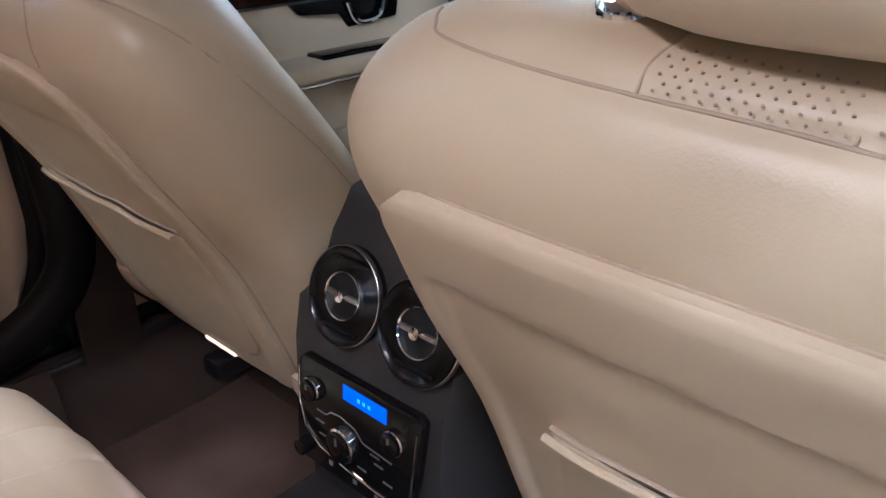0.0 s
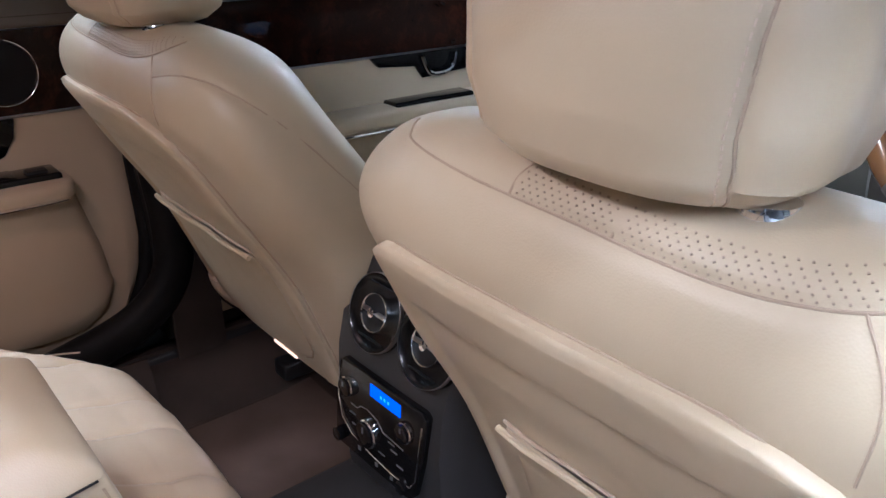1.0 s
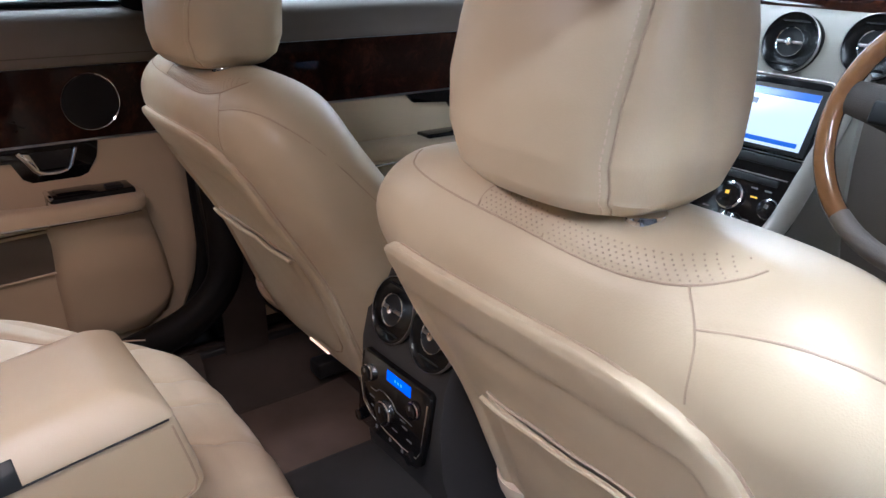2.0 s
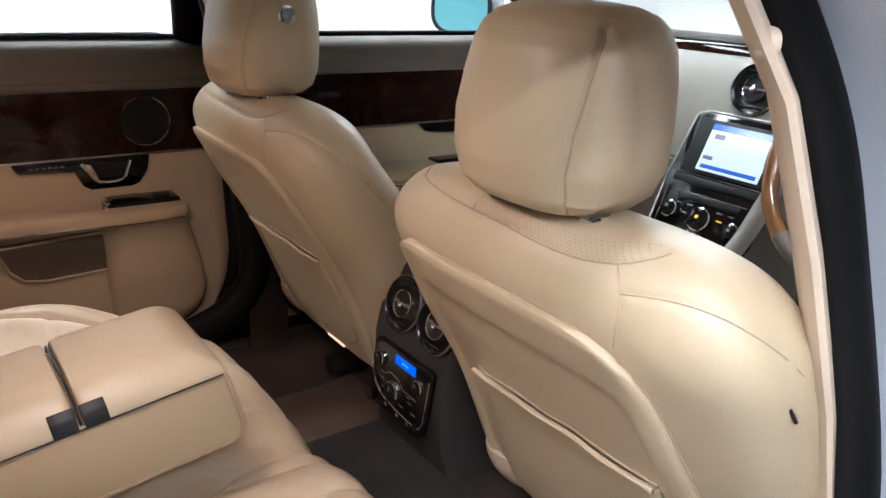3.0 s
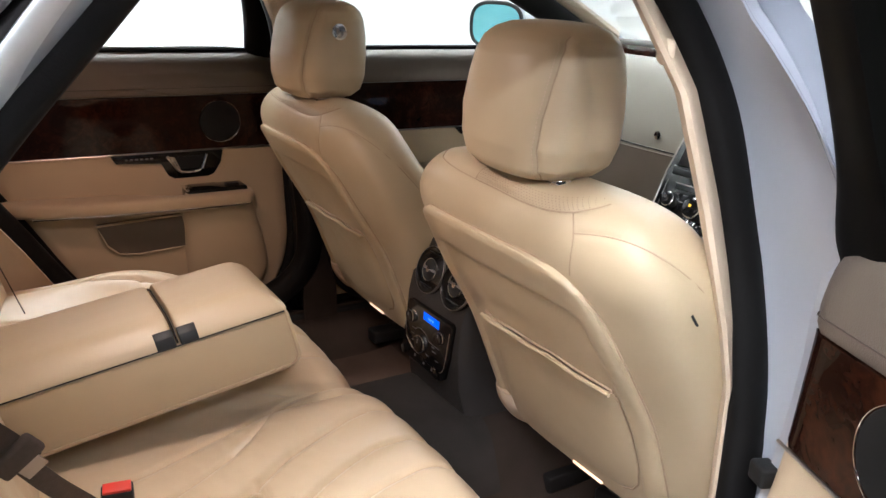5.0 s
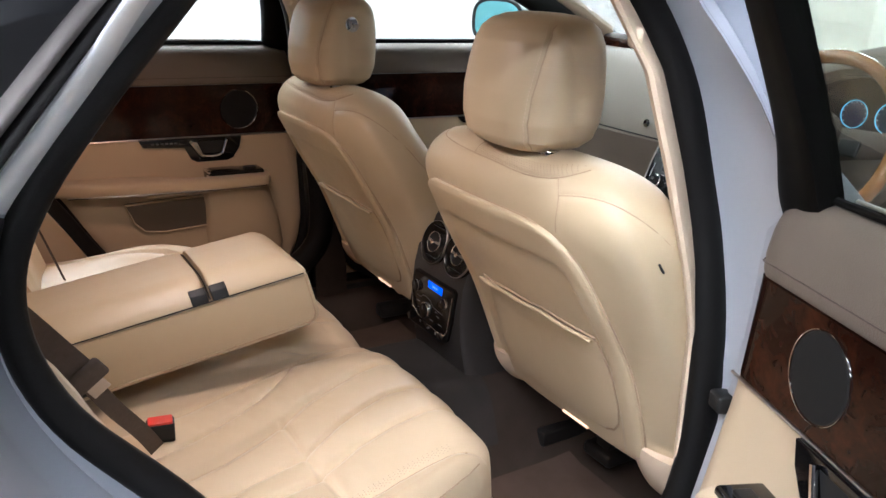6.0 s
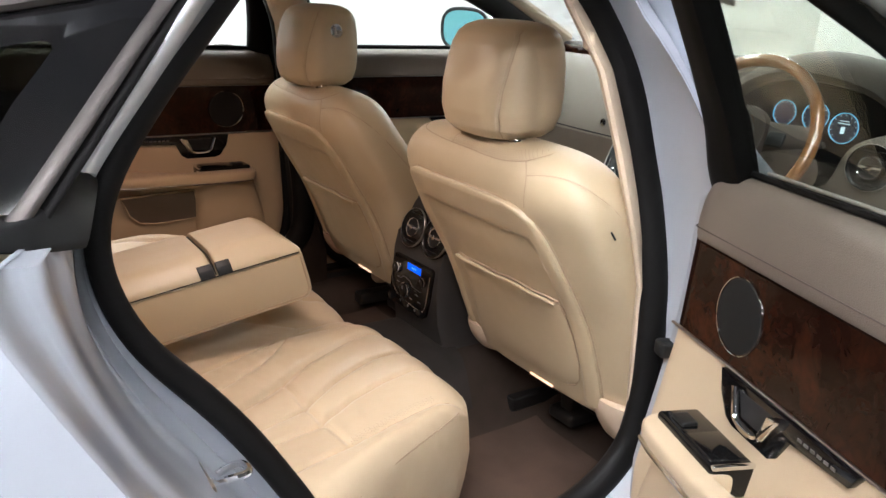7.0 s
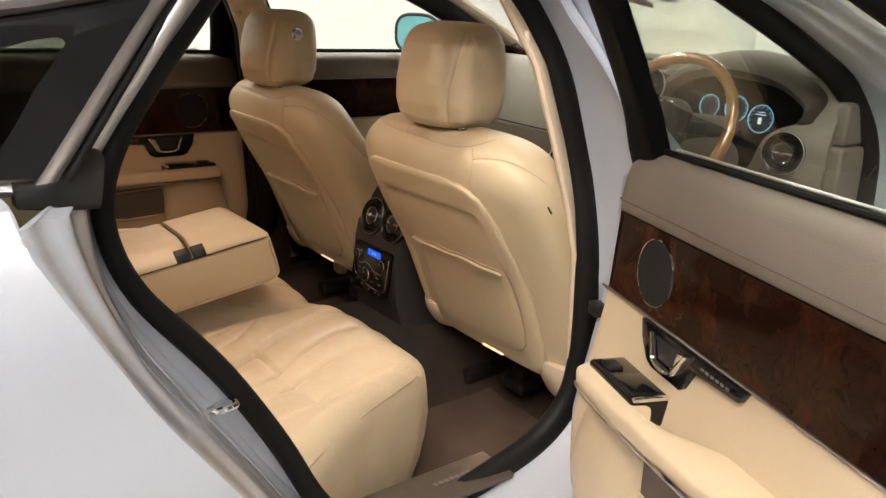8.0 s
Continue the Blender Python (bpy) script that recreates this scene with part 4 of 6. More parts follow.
    for z in [1.026, 1.028, 1.031, 1.036] + span(1.042, 1.188, 50) + [1.192, 1.196, 1.199, 1.2025, 1.206, 1.2075, 1.2085, 1.209]:
        a, b, yc = headrest_row(z)
        sewn, wide = lerp(HEAD_SEAM, z), lerp(HEAD_LOBE, z)
        ring = [Vector((HEAD_X + x, yc + y, z)) for x, y in rounded(a, b, HEAD_ROUND, 220)]
        for k in (1, -1):
            start = on_head(k * sewn, z)
            for p in ring:
                d = (p.xy - start.xy).length
                if k * (p.x - HEAD_X) > sewn and d < wide:
                    p.xy += (p.xy - Vector((HEAD_X, yc))).normalized() * 0.0065 * math.sin(math.pi * d / wide) ** 1.2 * min(1.0, wide / 0.04)
        rings.append([Vector((p.x, p.y, hang(p.z))) for p in ring])
    hung = [[Vector((p.x, p.y, hang(p.z))) for p in line] for line in crescents]
    hmid = lambda z: (HEAD_X, headrest_row(z)[2], z)
    head = part("headrest", loft(pinched(rings, hmid, hung, 0.0028, 0.0042)), CREAM, t)
    for line, low in zip(crescents, hung):
        part("seam", tube([p + (Vector(hmid(p.z)) - p).normalized() * 0.0022 for p in low], 0.0009, 6), SEAM, head)
        for d in (-0.0052, 0.0052):
            thread = []
            for p, q in zip(line[4:46], line[5:47]):
                ends = [on_head(w.x - HEAD_X + d, w.z, -0.0006) for w in (p + (q - p) * 0.12, p + (q - p) * 0.72)]
                thread.append(tube([Vector((e.x, e.y, hang(e.z))) for e in ends], 0.0007, 5))
            part("stitching", joined(*thread), STITCH, head)
    for x in (-0.094, 0.067):
        part("headrest_post", turned(((0.0, -0.02), (0.0065, -0.02), (0.0065, 0.045), (0.0, 0.045)), facing(x, 1.965, 1.003, (0, 0, 1)), 16), CHROME, t, "chrome headrest post")
        part("post_collar", turned(((0.0, 0.0), (0.0155, 0.0), (0.0165, 0.003), (0.0145, 0.008), (0.009, 0.0095), (0.0, 0.0095)), facing(x, 1.958, 1.015, (0, 0, 1)), 24), CHROME, t, "chrome post collar")
    return t


seat_right = front_seat("cream leather front seat with headrest and map pocket")
seat_right.location.x = 0.375
seat_left = copy_thing(seat_right, Matrix.Translation((-0.370, 0, 0)))
part("belt_slot", tube([(x, back_y(x, z, 0.0008), z) for x, z in ((0.2755, 0.914), (0.277, 0.908), (0.2785, 0.902))], 0.0016, 8), BLACK, seat_right, "small black slot in the seat side")
seat_left["label"] = "cream leather front passenger seat with round headrest badge"
badge = part("badge", turned(((0.0, -0.002), (0.0150, -0.002), (0.0165, 0.001), (0.0155, 0.0028), (0.0130, 0.0020), (0.0, 0.0016)), facing(HEAD_X + 0.1015, 1.981, 1.151, (1, 0, 0.10)), 28), CHROME, seat_left, "round chrome badge on the headrest")
relief = [rbox(HEAD_X + 0.1025, HEAD_X + 0.1052, y0, y1, z0, z1, 0.001) for y0, y1, z0, z1 in ((1.975, 1.980, 1.146, 1.159), (1.983, 1.989, 1.144, 1.153), (1.978, 1.987, 1.139, 1.143))]
part("badge_relief", joined(*relief), BRUSHED, badge)

# ---- rear bench ----
def bench_front(x):
    a = abs(x)
    return lerp([(0.0, 1.915), (0.30, 1.918), (0.42, 1.908), (0.458, 1.885), (0.48, 1.85), (0.505, 1.79), (0.55, 1.69), (0.60, 1.60), (0.655, 1.52)], a)


def bench_top(x, y):
    a = abs(x)
    z = 0.575 + 0.02 * math.exp(-((a - 0.57) / 0.07) ** 2) - 0.012 * math.exp(-((a - 0.33) / 0.13) ** 2) * math.exp(-((y - 1.55) / 0.2) ** 2) - 0.026 * math.exp(-(a / 0.105) ** 2)
    if x < 0:
        z += 0.054 * math.exp(-((a - 0.56) / 0.085) ** 2) * math.exp(-((y - 1.65) / 0.17) ** 2)
        z -= 0.022 * max(0.0, (y - bench_front(x) + 0.24) / 0.165) ** 2
    return z


# sewn lines of the cushion: distance along the car, distance from its middle
LINE_A = [(1.22, 0.20), (1.43, 0.172), (1.50, 0.150), (1.57, 0.117), (1.63, 0.086), (1.70, 0.050), (1.765, 0.014), (1.82, 0.004)]
LINE_B = [(1.22, 0.31), (1.43, 0.258), (1.49, 0.236), (1.56, 0.198), (1.61, 0.168), (1.65, 0.130), (1.675, 0.098), (1.70, 0.065), (1.712, 0.048)]
LINE_C = [(1.22, 0.40), (1.42, 0.340), (1.51, 0.305), (1.58, 0.272), (1.62, 0.250), (1.68, 0.207), (1.74, 0.178), (1.805, 0.147), (1.85, 0.134), (1.92, 0.128)]
LINE_D = [(1.22, 0.47), (1.46, 0.410), (1.52, 0.380), (1.58, 0.360), (1.617, 0.350), (1.65, 0.325), (1.70, 0.292), (1.75, 0.268), (1.80, 0.248), (1.86, 0.246), (1.92, 0.246)]
LINE_E = [(1.22, 0.50), (1.46, 0.450), (1.51, 0.438), (1.56, 0.426), (1.607, 0.421), (1.64, 0.397), (1.70, 0.363), (1.77, 0.338), (1.83, 0.326), (1.92, 0.320)]
LINE_F = [(1.22, 0.60), (1.45, 0.565), (1.51, 0.549), (1.57, 0.529), (1.62, 0.513), (1.70, 0.482), (1.76, 0.463), (1.81, 0.453), (1.85, 0.464), (1.88, 0.475)]
CROSS_Y = 1.619


def groove(x, y):
    """The sewn flutes, their rolls and the cross seam of the cushion."""
    a = abs(x)
    lines = [lerp(table, y) for table in (LINE_A, LINE_B, LINE_C, LINE_D, LINE_E, LINE_F)]
    la, lb, lc, ld, le, lf = lines
    g = 0.0
    for line, deep, wide in ((la, 0.0048, 0.0075), (lb, 0.0050, 0.0055), (lc, 0.0062, 0.0080), (ld, 0.0056, 0.0052), (le, 0.0054, 0.0060), (lf, 0.0064, 0.0060)):
        fade = 1.0
        if line == lb:
            fade = min(1.0, max(0.0, (1.718 - y) / 0.03))
        elif line == lf:
            fade = min(1.0, max(0.0, (1.885 - y) / 0.03))
        g += deep * fade * math.exp(-((a - line) / wide) ** 2)
    puff = 0.0
    for p, q, h in ((la, lb, 0.003), (lb, lc, 0.0095), (lc, ld, 0.0045), (ld, le, 0.0045), (le, lf, 0.0060), (lf, lf + 0.13, 0.004)):
        if p < a < q:
            puff = h * math.sin(math.pi * (a - p) / (q - p)) ** 0.7
    if lc - 0.01 < a < lf + 0.01:
        g += 0.0054 * math.exp(-((y - CROSS_Y) / 0.0066) ** 2)
    creases = 0.0011 * math.sin(38 * a + 55 * y + 3 * math.sin(30 * y)) * math.exp(-((a - 0.45) / 0.09) ** 2) * math.exp(-((y - 1.60) / 0.12) ** 2)
    return (puff - g + creases) * (1.0 if x > 0 else 0.75)


def bench_z(x, y):
    edge = min(1.0, max(0.0, (0.655 - abs(x)) / 0.05))
    return bench_top(x, y) - 0.03 * (1 - edge) ** 2 + groove(x, y)


bench = thing("rear_bench", "cream leather rear bench seat with sewn flutes", "car seat")
cols = []
for x in span(-0.655, -0.12, 150) + span(-0.115, -0.02, 14) + span(-0.0175, 0.655, 330):
    yf = bench_front(x)
    y_back = 1.22
    col = [Vector((x, y_back, 0.36)), Vector((x, y_back, 0.5))]
    for y in span(y_back, 1.42, 20)[:-1] + span(min(1.42, yf - 0.12), yf - 0.075, 110):
        col.append(Vector((x, y, bench_z(x, y))))
    z1 = col[-1].z
    for k in range(1, 11):
        t = math.pi / 2 * k / 10
        col.append(Vector((x, yf - 0.075 + 0.075 * math.sin(t), z1 - 0.075 * (1 - math.cos(t)))))
    for z, d in ((0.46, 0.004), (0.41, -0.002), (0.36, -0.014), (0.31, -0.035), (0.29, -0.05)):
        col.append(Vector((x, yf + d, z)))
    cols.append(col)
part("cushion", sheet(cols, (0, -0.004, -0.002)), BENCH, bench)


def bench_line(table, s, y0, y1, lift=0.0002, aside=0.0):
    return [Vector((s * (lerp(table, y) + aside), y, bench_z(s * lerp(table, y), y) + lift)) for y in span(y0, y1, 50)]


for s in (1, -1):
    part("seam", tube(bench_line(LINE_F, s, 1.36, 1.835), 0.0012, 6), SEAM, bench)
    part("seam", tube(bench_line(LINE_D, s, 1.40, 1.80, -0.0002), 0.0009, 6), SEAM, bench)
    part("seam", tube(bench_line(LINE_B, s, 1.36, 1.708, -0.0002), 0.0009, 6), SEAM, bench)
    line = [Vector((s * (abs(x) + 0.004), y, z)) for x, y, z in ((a, bench_front(a) - 0.018, 0.555 - 0.0) for a in span(0.47, 0.65, 14))]
    part("seam", tube(line, 0.0012, 6), SEAM, bench)
rows = []
for k in range(40):
    y = 1.625 + 0.0048 * k
    for j in range(2 + (k % 2)):
        x = lerp(LINE_F, y) - 0.006 - 0.0045 * j - (0.002 if k % 2 else 0)
        rows.append(turned(((0.0, 0.0), (0.0008, 0.0), (0.0008, 0.0005), (0.0, 0.0005)), facing(x, y, bench_z(x, y) - 0.0001, (0, 0, 1)), 6))
tagged(part("perforation", joined(*rows), PERF, bench), kind="stuff")


def bench_back_y(x, z):
    return lerp([(0.55, 1.36), (0.70, 1.315), (0.85, 1.245), (1.0, 1.17)], z) + 0.022 * math.exp(-((abs(x) - 0.58) / 0.06) ** 2) - 0.02 * math.exp(-((abs(x) - 0.36) / 0.13) ** 2)


rows = []
for x in span(-0.64, 0.64, 90):
    inside = abs(x + 0.018) < 0.103
    col = []
    for z in span(0.54, 0.96, 36):
        y = bench_back_y(x, z)
        for line in (0.2, 0.28, 0.36, 0.44):
            y -= 0.006 * math.exp(-((abs(x) - line) / 0.006) ** 2)
        if inside and 0.56 < z < 0.94:
            y -= 0.10
        col.append(Vector((x, y, z)))
    for k in range(1, 7):
        t = math.pi / 2 * k / 6
        y0 = bench_back_y(x, 0.96)
        col.append(Vector((x, y0 - 0.05 * (1 - math.cos(t)), 0.96 + 0.05 * math.sin(t))))
    col.append(Vector((x, bench_back_y(x, 0.96) - 0.14, 1.005)))
    rows.append(col)
part("backrest", sheet(rows, (0, -0.03, -0.003)), BENCH, bench)
for x in (-0.37, 0.37):
    rings = [[Vector((x + u, 1.12 + v, z)) for u, v in rounded(a, b, 2.8, 32)] for z, a, b in ((1.02, 0.09, 0.03), (1.035, 0.12, 0.045), (1.08, 0.13, 0.05), (1.13, 0.12, 0.045), (1.155, 0.08, 0.03))]
    part("headrest", loft(rings), CREAM, bench)

# fold-down armrest: body, two lids, black latch
arm = thing("folding_armrest", "cream leather folding centre armrest lowered on the bench", "armrest")
tilt = pose(0, 1.40, 0.590, 8.8) @ pose(0, -1.40, -0.590)
AX0, AX1 = -0.135, 0.083


def arm_block(x0, x1, y0, y1, z0, z1, r):
    return moved(rbox(x0, x1, y0, y1, z0, z1, r, 4), tilt)


def arm_lid(y0, y1, front):
    """A padded lid with sloping sides and a domed top."""
    rows = []
    for h, inset in ((0.0, 0.0), (0.004, 0.001), (0.012, 0.008), (0.020, 0.017), (0.027, 0.026), (0.032, 0.034), (0.0355, 0.043), (0.037, 0.055)):
        f = inset * (1.0 if front else 0.10)
        b = inset * 0.08
        x_, y_ = (AX1 - AX0) / 2 - inset, (y1 - f - y0 - b) / 2
        rows.append([tilt @ Vector(((AX0 + AX1) / 2 + u, (y0 + b + y1 - f) / 2 + v, 0.699 + h)) for u, v in rounded(x_, y_, 18.0, 96)])
    return loft(rows)


side = [(1.30, 0.596), (1.735, 0.596), (1.752, 0.600), (1.762, 0.612), (1.760, 0.640), (1.752, 0.6985), (1.30, 0.6985)]
base = part("body", prism([tilt @ Vector((AX0, y, z)) for y, z in side], (AX1 - AX0, 0, 0), 0.006, 3), CREAM, arm)
rear_lid = part("rear_lid", arm_lid(1.30, 1.579, False), CREAM, arm)
front_lid = part("front_lid", arm_lid(1.581, 1.753, True), CREAM, arm)
LATCH = [(AX1 + 0.0018, 0.7000), (AX1 - 0.006, 0.7135), (AX1 - 0.016, 0.7215), (AX1 - 0.020, 0.7190), (AX1 - 0.012, 0.7070), (AX1 - 0.005, 0.6990)]
part("latch", joined(*[prism([tilt @ Vector((x, y, z)) for x, z in LATCH], tilt.to_3x3() @ Vector((0, w, 0)), 0.001) for y, w in ((1.549, 0.0275), (1.5835, 0.0270))]), BLACK, arm, "black plastic lid latch")
# black tubes stand for the shade in the gaps round the lids
part("lid_gap_shade", tube([tilt @ Vector((AX1 + 0.0004, y, 0.6990)) for y in span(1.335, 1.745, 10)], 0.0011, 6), BLACK, arm)
part("lid_gap_shade", tube([tilt @ Vector((x, 1.580, 0.6920 + lerp([(0.0, 0.0), (0.008, 0.012), (0.017, 0.020), (0.034, 0.032), (0.055, 0.037)], min(x - AX0, AX1 - x)))) for x in span(AX0 + 0.006, AX1 - 0.006, 30)], 0.0016, 6), BLACK, arm)
part("piping", tube([tilt @ Vector((AX1 + 0.0004, y, 0.6035)) for y in span(1.31, 1.738, 10)] + [tilt @ Vector((AX1 + 0.0004, y, z)) for y, z in ((1.748, 0.607), (1.7535, 0.618), (1.752, 0.640), (1.746, 0.69))], 0.0013, 6), SEAM, base)
part("hinge_cover", arm_block(AX1 - 0.01, AX1 + 0.004, 1.345, 1.368, 0.604, 0.632, 0.006), BLACK, arm, "black hinge cover")

# seat belts of the bench
belt = thing("seat_belt", "dark brown webbing seat belt hanging beside the rear seat", "seat belt", "rear seat belts")
strap = smooth_path([(0.55, 1.172, 1.012), (0.47, 1.244, 0.927), (0.44, 1.265, 0.890), (0.405, 1.307, 0.820), (0.385, 1.332, 0.779)], 6)
WIDE = Vector((-0.0034, 0.0157, 0.0102))
part("webbing", sheet([[p - WIDE, p + WIDE] for p in strap], (0.0014, -0.0006, 0.0014)), BELT, belt)
lap = smooth_path([(0.385, 1.334, 0.775), (0.35, 1.362, 0.715), (0.305, 1.40, 0.645), (0.27, 1.425, 0.590)], 5)
part("webbing", sheet([[p - 0.6 * WIDE, p + 0.6 * WIDE] for p in lap], (0.0014, -0.0006, 0.0014)), BELT, belt)
along = (strap[-1] - strap[-6]).normalized()
across = WIDE.normalized()
grip = Matrix((across, along.cross(across), along)).transposed().to_4x4()
grip.translation = Vector((0.389, 1.332, 0.783))
part("tongue_grip", moved(rbox(-0.024, 0.024, -0.005, 0.007, -0.017, 0.014, 0.005), grip), BELT, belt, "dark brown plastic belt tongue grip")
part("tongue", moved(rbox(-0.012, 0.012, -0.0015, 0.0025, 0.012, 0.036, 0.001), grip), BRUSHED, belt, "dull steel belt tongue")
buckle = thing("belt_buckle", "black seat belt buckle with red button", "belt buckle", "rear belt buckles")
bm_ = Matrix.Translation((0.222, 1.440, 0.600)) @ Euler((radians(12), radians(0), radians(80))).to_matrix().to_4x4()
part("housing", moved(rbox(-0.020, 0.020, -0.011, 0.011, -0.04, 0.007, 0.004), bm_), BLACK, buckle)
part("button", moved(rbox(-0.0175, 0.0175, -0.009, 0.009, 0.004, 0.0105, 0.002), bm_), RED, buckle, "red release button")
belt_far = thing("seat_belt", "dark brown webbing seat belt across the far backrest", "seat belt", "rear seat belts")
strap = smooth_path([(-0.56, 1.22, 1.02), (-0.50, 1.29, 0.88), (-0.44, 1.345, 0.74), (-0.41, 1.385, 0.62)], 6)
part("webbing", sheet([[p + Vector((-0.022, 0.0, -0.006)), p + Vector((0.022, 0.0, 0.006))] for p in strap], (0.0, 0.002, 0.001)), BELT, belt_far)

# ---- doors ----
REAR_TRIM = [(0.42, 1.60), (0.50, 1.545), (0.58, 1.49), (0.68, 1.43), (0.78, 1.365), (0.87, 1.31), (0.95, 1.28), (1.07, 1.275)]
FRONT_TRIM = [(0.40, 1.90), (0.43, 1.965), (0.47, 2.005), (0.53, 2.032), (0.60, 2.044), (0.75, 2.046), (0.83, 2.045), (1.0, 2.040), (1.035, 2.036), (1.05, 2.029), (1.060, 2.017), (1.067, 2.0)]


def door_x(z):
    """Inner face of the door trim."""
    return lerp([(0.38, 0.745), (0.45, 0.735), (0.60, 0.745), (0.70, 0.765), (0.80, 0.784), (0.83, 0.788), (0.835, 0.790), (0.963, 0.797), (0.972, 0.793), (0.99, 0.793), (1.02, 0.797), (1.045, 0.804), (1.058, 0.814), (1.067, 0.836)], z)


def rear_door(s, label):
    """A rear door, closed, on side s; it turns with its empty."""
    t = thing("door_2" if s > 0 else "door_1", label, "car door", kind="structure")
    V = lambda x, y, z: Vector((s * x, y, z))

    def band(z0, z1, n, pad=0.0, off=0.012, cols=40, y0=REAR_TRIM, y1=FRONT_TRIM, inset=0.0):
        rows = []
        for z in span(z0, z1, n):
            a, b = lerp(y0, z) + inset, lerp(y1, z) - inset
            row = []
            for u in span(0, 1, cols):
                y = a + (b - a) * u
                e = min(y - a, b - y)
                row.append(V(door_x(z) - pad + (0.010 * (1 - e / 0.012) ** 2 if e < 0.012 else 0), y, z))
            rows.append(row)
        return sheet(rows, (s * off, 0, 0))

    # painted shell
    rings = []
    for z in span(0.36, 1.062, 16):
        a, b = lerp(REAR_TRIM, z) - 0.035, lerp(FRONT_TRIM, z) + 0.028
        xo, xi = lerp(OUTER, z), door_x(z) + 0.012
        rings.append([V(xi, a + 0.02, z), V(xi, (a + b) / 2, z), V(xi, b - 0.012, z), V(xi + 0.03, b, z), V(xo - 0.008, b, z), V(xo, b - 0.012, z), V(xo + 0.004, (a + b) / 2, z), V(xo, a + 0.01, z), V(xo - 0.008, a, z), V(xi + 0.03, a, z)])
    part("shell", loft(rings), PAINT, t, "ice blue painted door shell")
    # door seal on the shell's edge
    loop = [V(door_x(z) + 0.022, lerp(FRONT_TRIM, z) + 0.006, z) for z in span(1.05, 0.45, 14)] + [V(door_x(0.40) + 0.02, y, 0.385) for y in span(1.92, 1.64, 8)] + [V(door_x(z) + 0.022, lerp(REAR_TRIM, z) - 0.008, z) for z in span(0.45, 1.05, 14)]
    # far seal is thickened and shifted to block light leaking past the door
    if s < 0:
        loop = [p + Vector((0.012, 0.010 if p.y > 1.95 else 0.0, 0)) for p in loop]
    part("edge_seal", tube(loop, 0.009 if s > 0 else 0.017, 10), RUBBER, t, "black rubber edge seal")
    part("upper_pad", band(0.966, 1.067, 18, 0.0), TAUPE, t, "taupe leather upper door pad")
    zz = [(y, 0.984) for y in span(1.295, 2.022, 12)] + [(2.0285, 0.984), (2.034, 0.984), (2.0365, 0.984)]
    part("seam", tube([V(door_x(z) - 0.0002 + 0.010 * max(0.0, 1 - (2.0373 - y) / 0.012) ** 2, y, z) for y, z in zz], 0.0009, 6), TAUPESEAM, t)
    wood = part("veneer_panel", band(0.834, 0.964, 12, 0.003, inset=0.001), WOOD, t, "dark burl walnut veneer band")
    part("veneer_edge", tube([V(door_x(0.831) - 0.003, y, 0.8315) for y in span(1.34, 2.044, 10)], 0.0022, 6), BRUSHED, wood)
    part("lower_trim", band(0.395, 0.829, 34, 0.0), TRIM, t, "cream leather lower door trim")
    # round loudspeaker in the veneer
    m = facing(s * (0.791), 1.886, 0.900, (-s, 0, 0.05))
    sp = part("speaker_grille", turned(((0.0, 0.0035), (0.02, 0.0035), (0.048, 0.002), (0.050, 0.0), (0.0, -0.004)), m, 40), GRILLE, t, "round grey loudspeaker grille")
    part("speaker_ring", turned(((0.0507, -0.004), (0.0518, -0.004), (0.0519, 0.001), (0.0516, 0.0022), (0.0509, 0.0019)), m, 48), CHROME, sp, "thin chrome ring round the loudspeaker")
    for k in range(5):
        part("speaker_mark", rbox(*sorted((s * 0.7905, s * 0.7890)), 1.792 + 0.0075 * k, 1.797 + 0.0075 * k, 0.8445, 0.8475, 0), MARK, t)
    # release handle in its black bezel, with a lettered strip
    x = 0.781
    bez = [(1.886, 0.830), (1.880, 0.800), (1.862, 0.772), (1.846, 0.766), (1.765, 0.766), (1.750, 0.775), (1.735, 0.806), (1.632, 0.812), (1.622, 0.828), (1.622, 0.8305)]
    handle = part("handle_bezel", prism([V(x + 0.008, y, z) for y, z in bez], (-s * 0.012, 0, 0), 0.0025), GLOSS, t, "gloss black handle bezel")
    bowl = [(1.838, 0.821), (1.826, 0.789), (1.782, 0.789), (1.764, 0.821)]
    part("handle_recess", prism([V(x - 0.0035, y, z) for y, z in bowl], (-s * 0.0012, 0, 0)), BLACK, handle)
    ring = smooth_path([V(x - 0.008 - d, y, z) for y, z, d in ((1.843, 0.824, 0.0), (1.834, 0.80, 0.002), (1.826, 0.786, 0.003), (1.80, 0.782, 0.003), (1.778, 0.786, 0.003), (1.766, 0.80, 0.002), (1.748, 0.825, 0.0))], 4)
    part("release_handle", tube(ring, [0.0048 if i < 10 else 0.006 for i in range(len(ring))], 8, flat=0.8), CHROME, handle, "chrome door release handle")
    wedge = [(1.766, 0.822), (1.780, 0.788), (1.769, 0.786), (1.744, 0.825)]
    part("handle_blade", prism([V(x - 0.005, y, z) for y, z in wedge], (-s * 0.009, 0, 0), 0.002), CHROME, handle)
    for k in range(6):
        y0 = 1.652 + 0.0115 * k
        part("strip_mark", rbox(*sorted((s * (x - 0.0045), s * (x - 0.0058))), y0, y0 + 0.0070, 0.8185, 0.8220, 0), MARK, handle)
    # armrest with chrome line
    rings = []
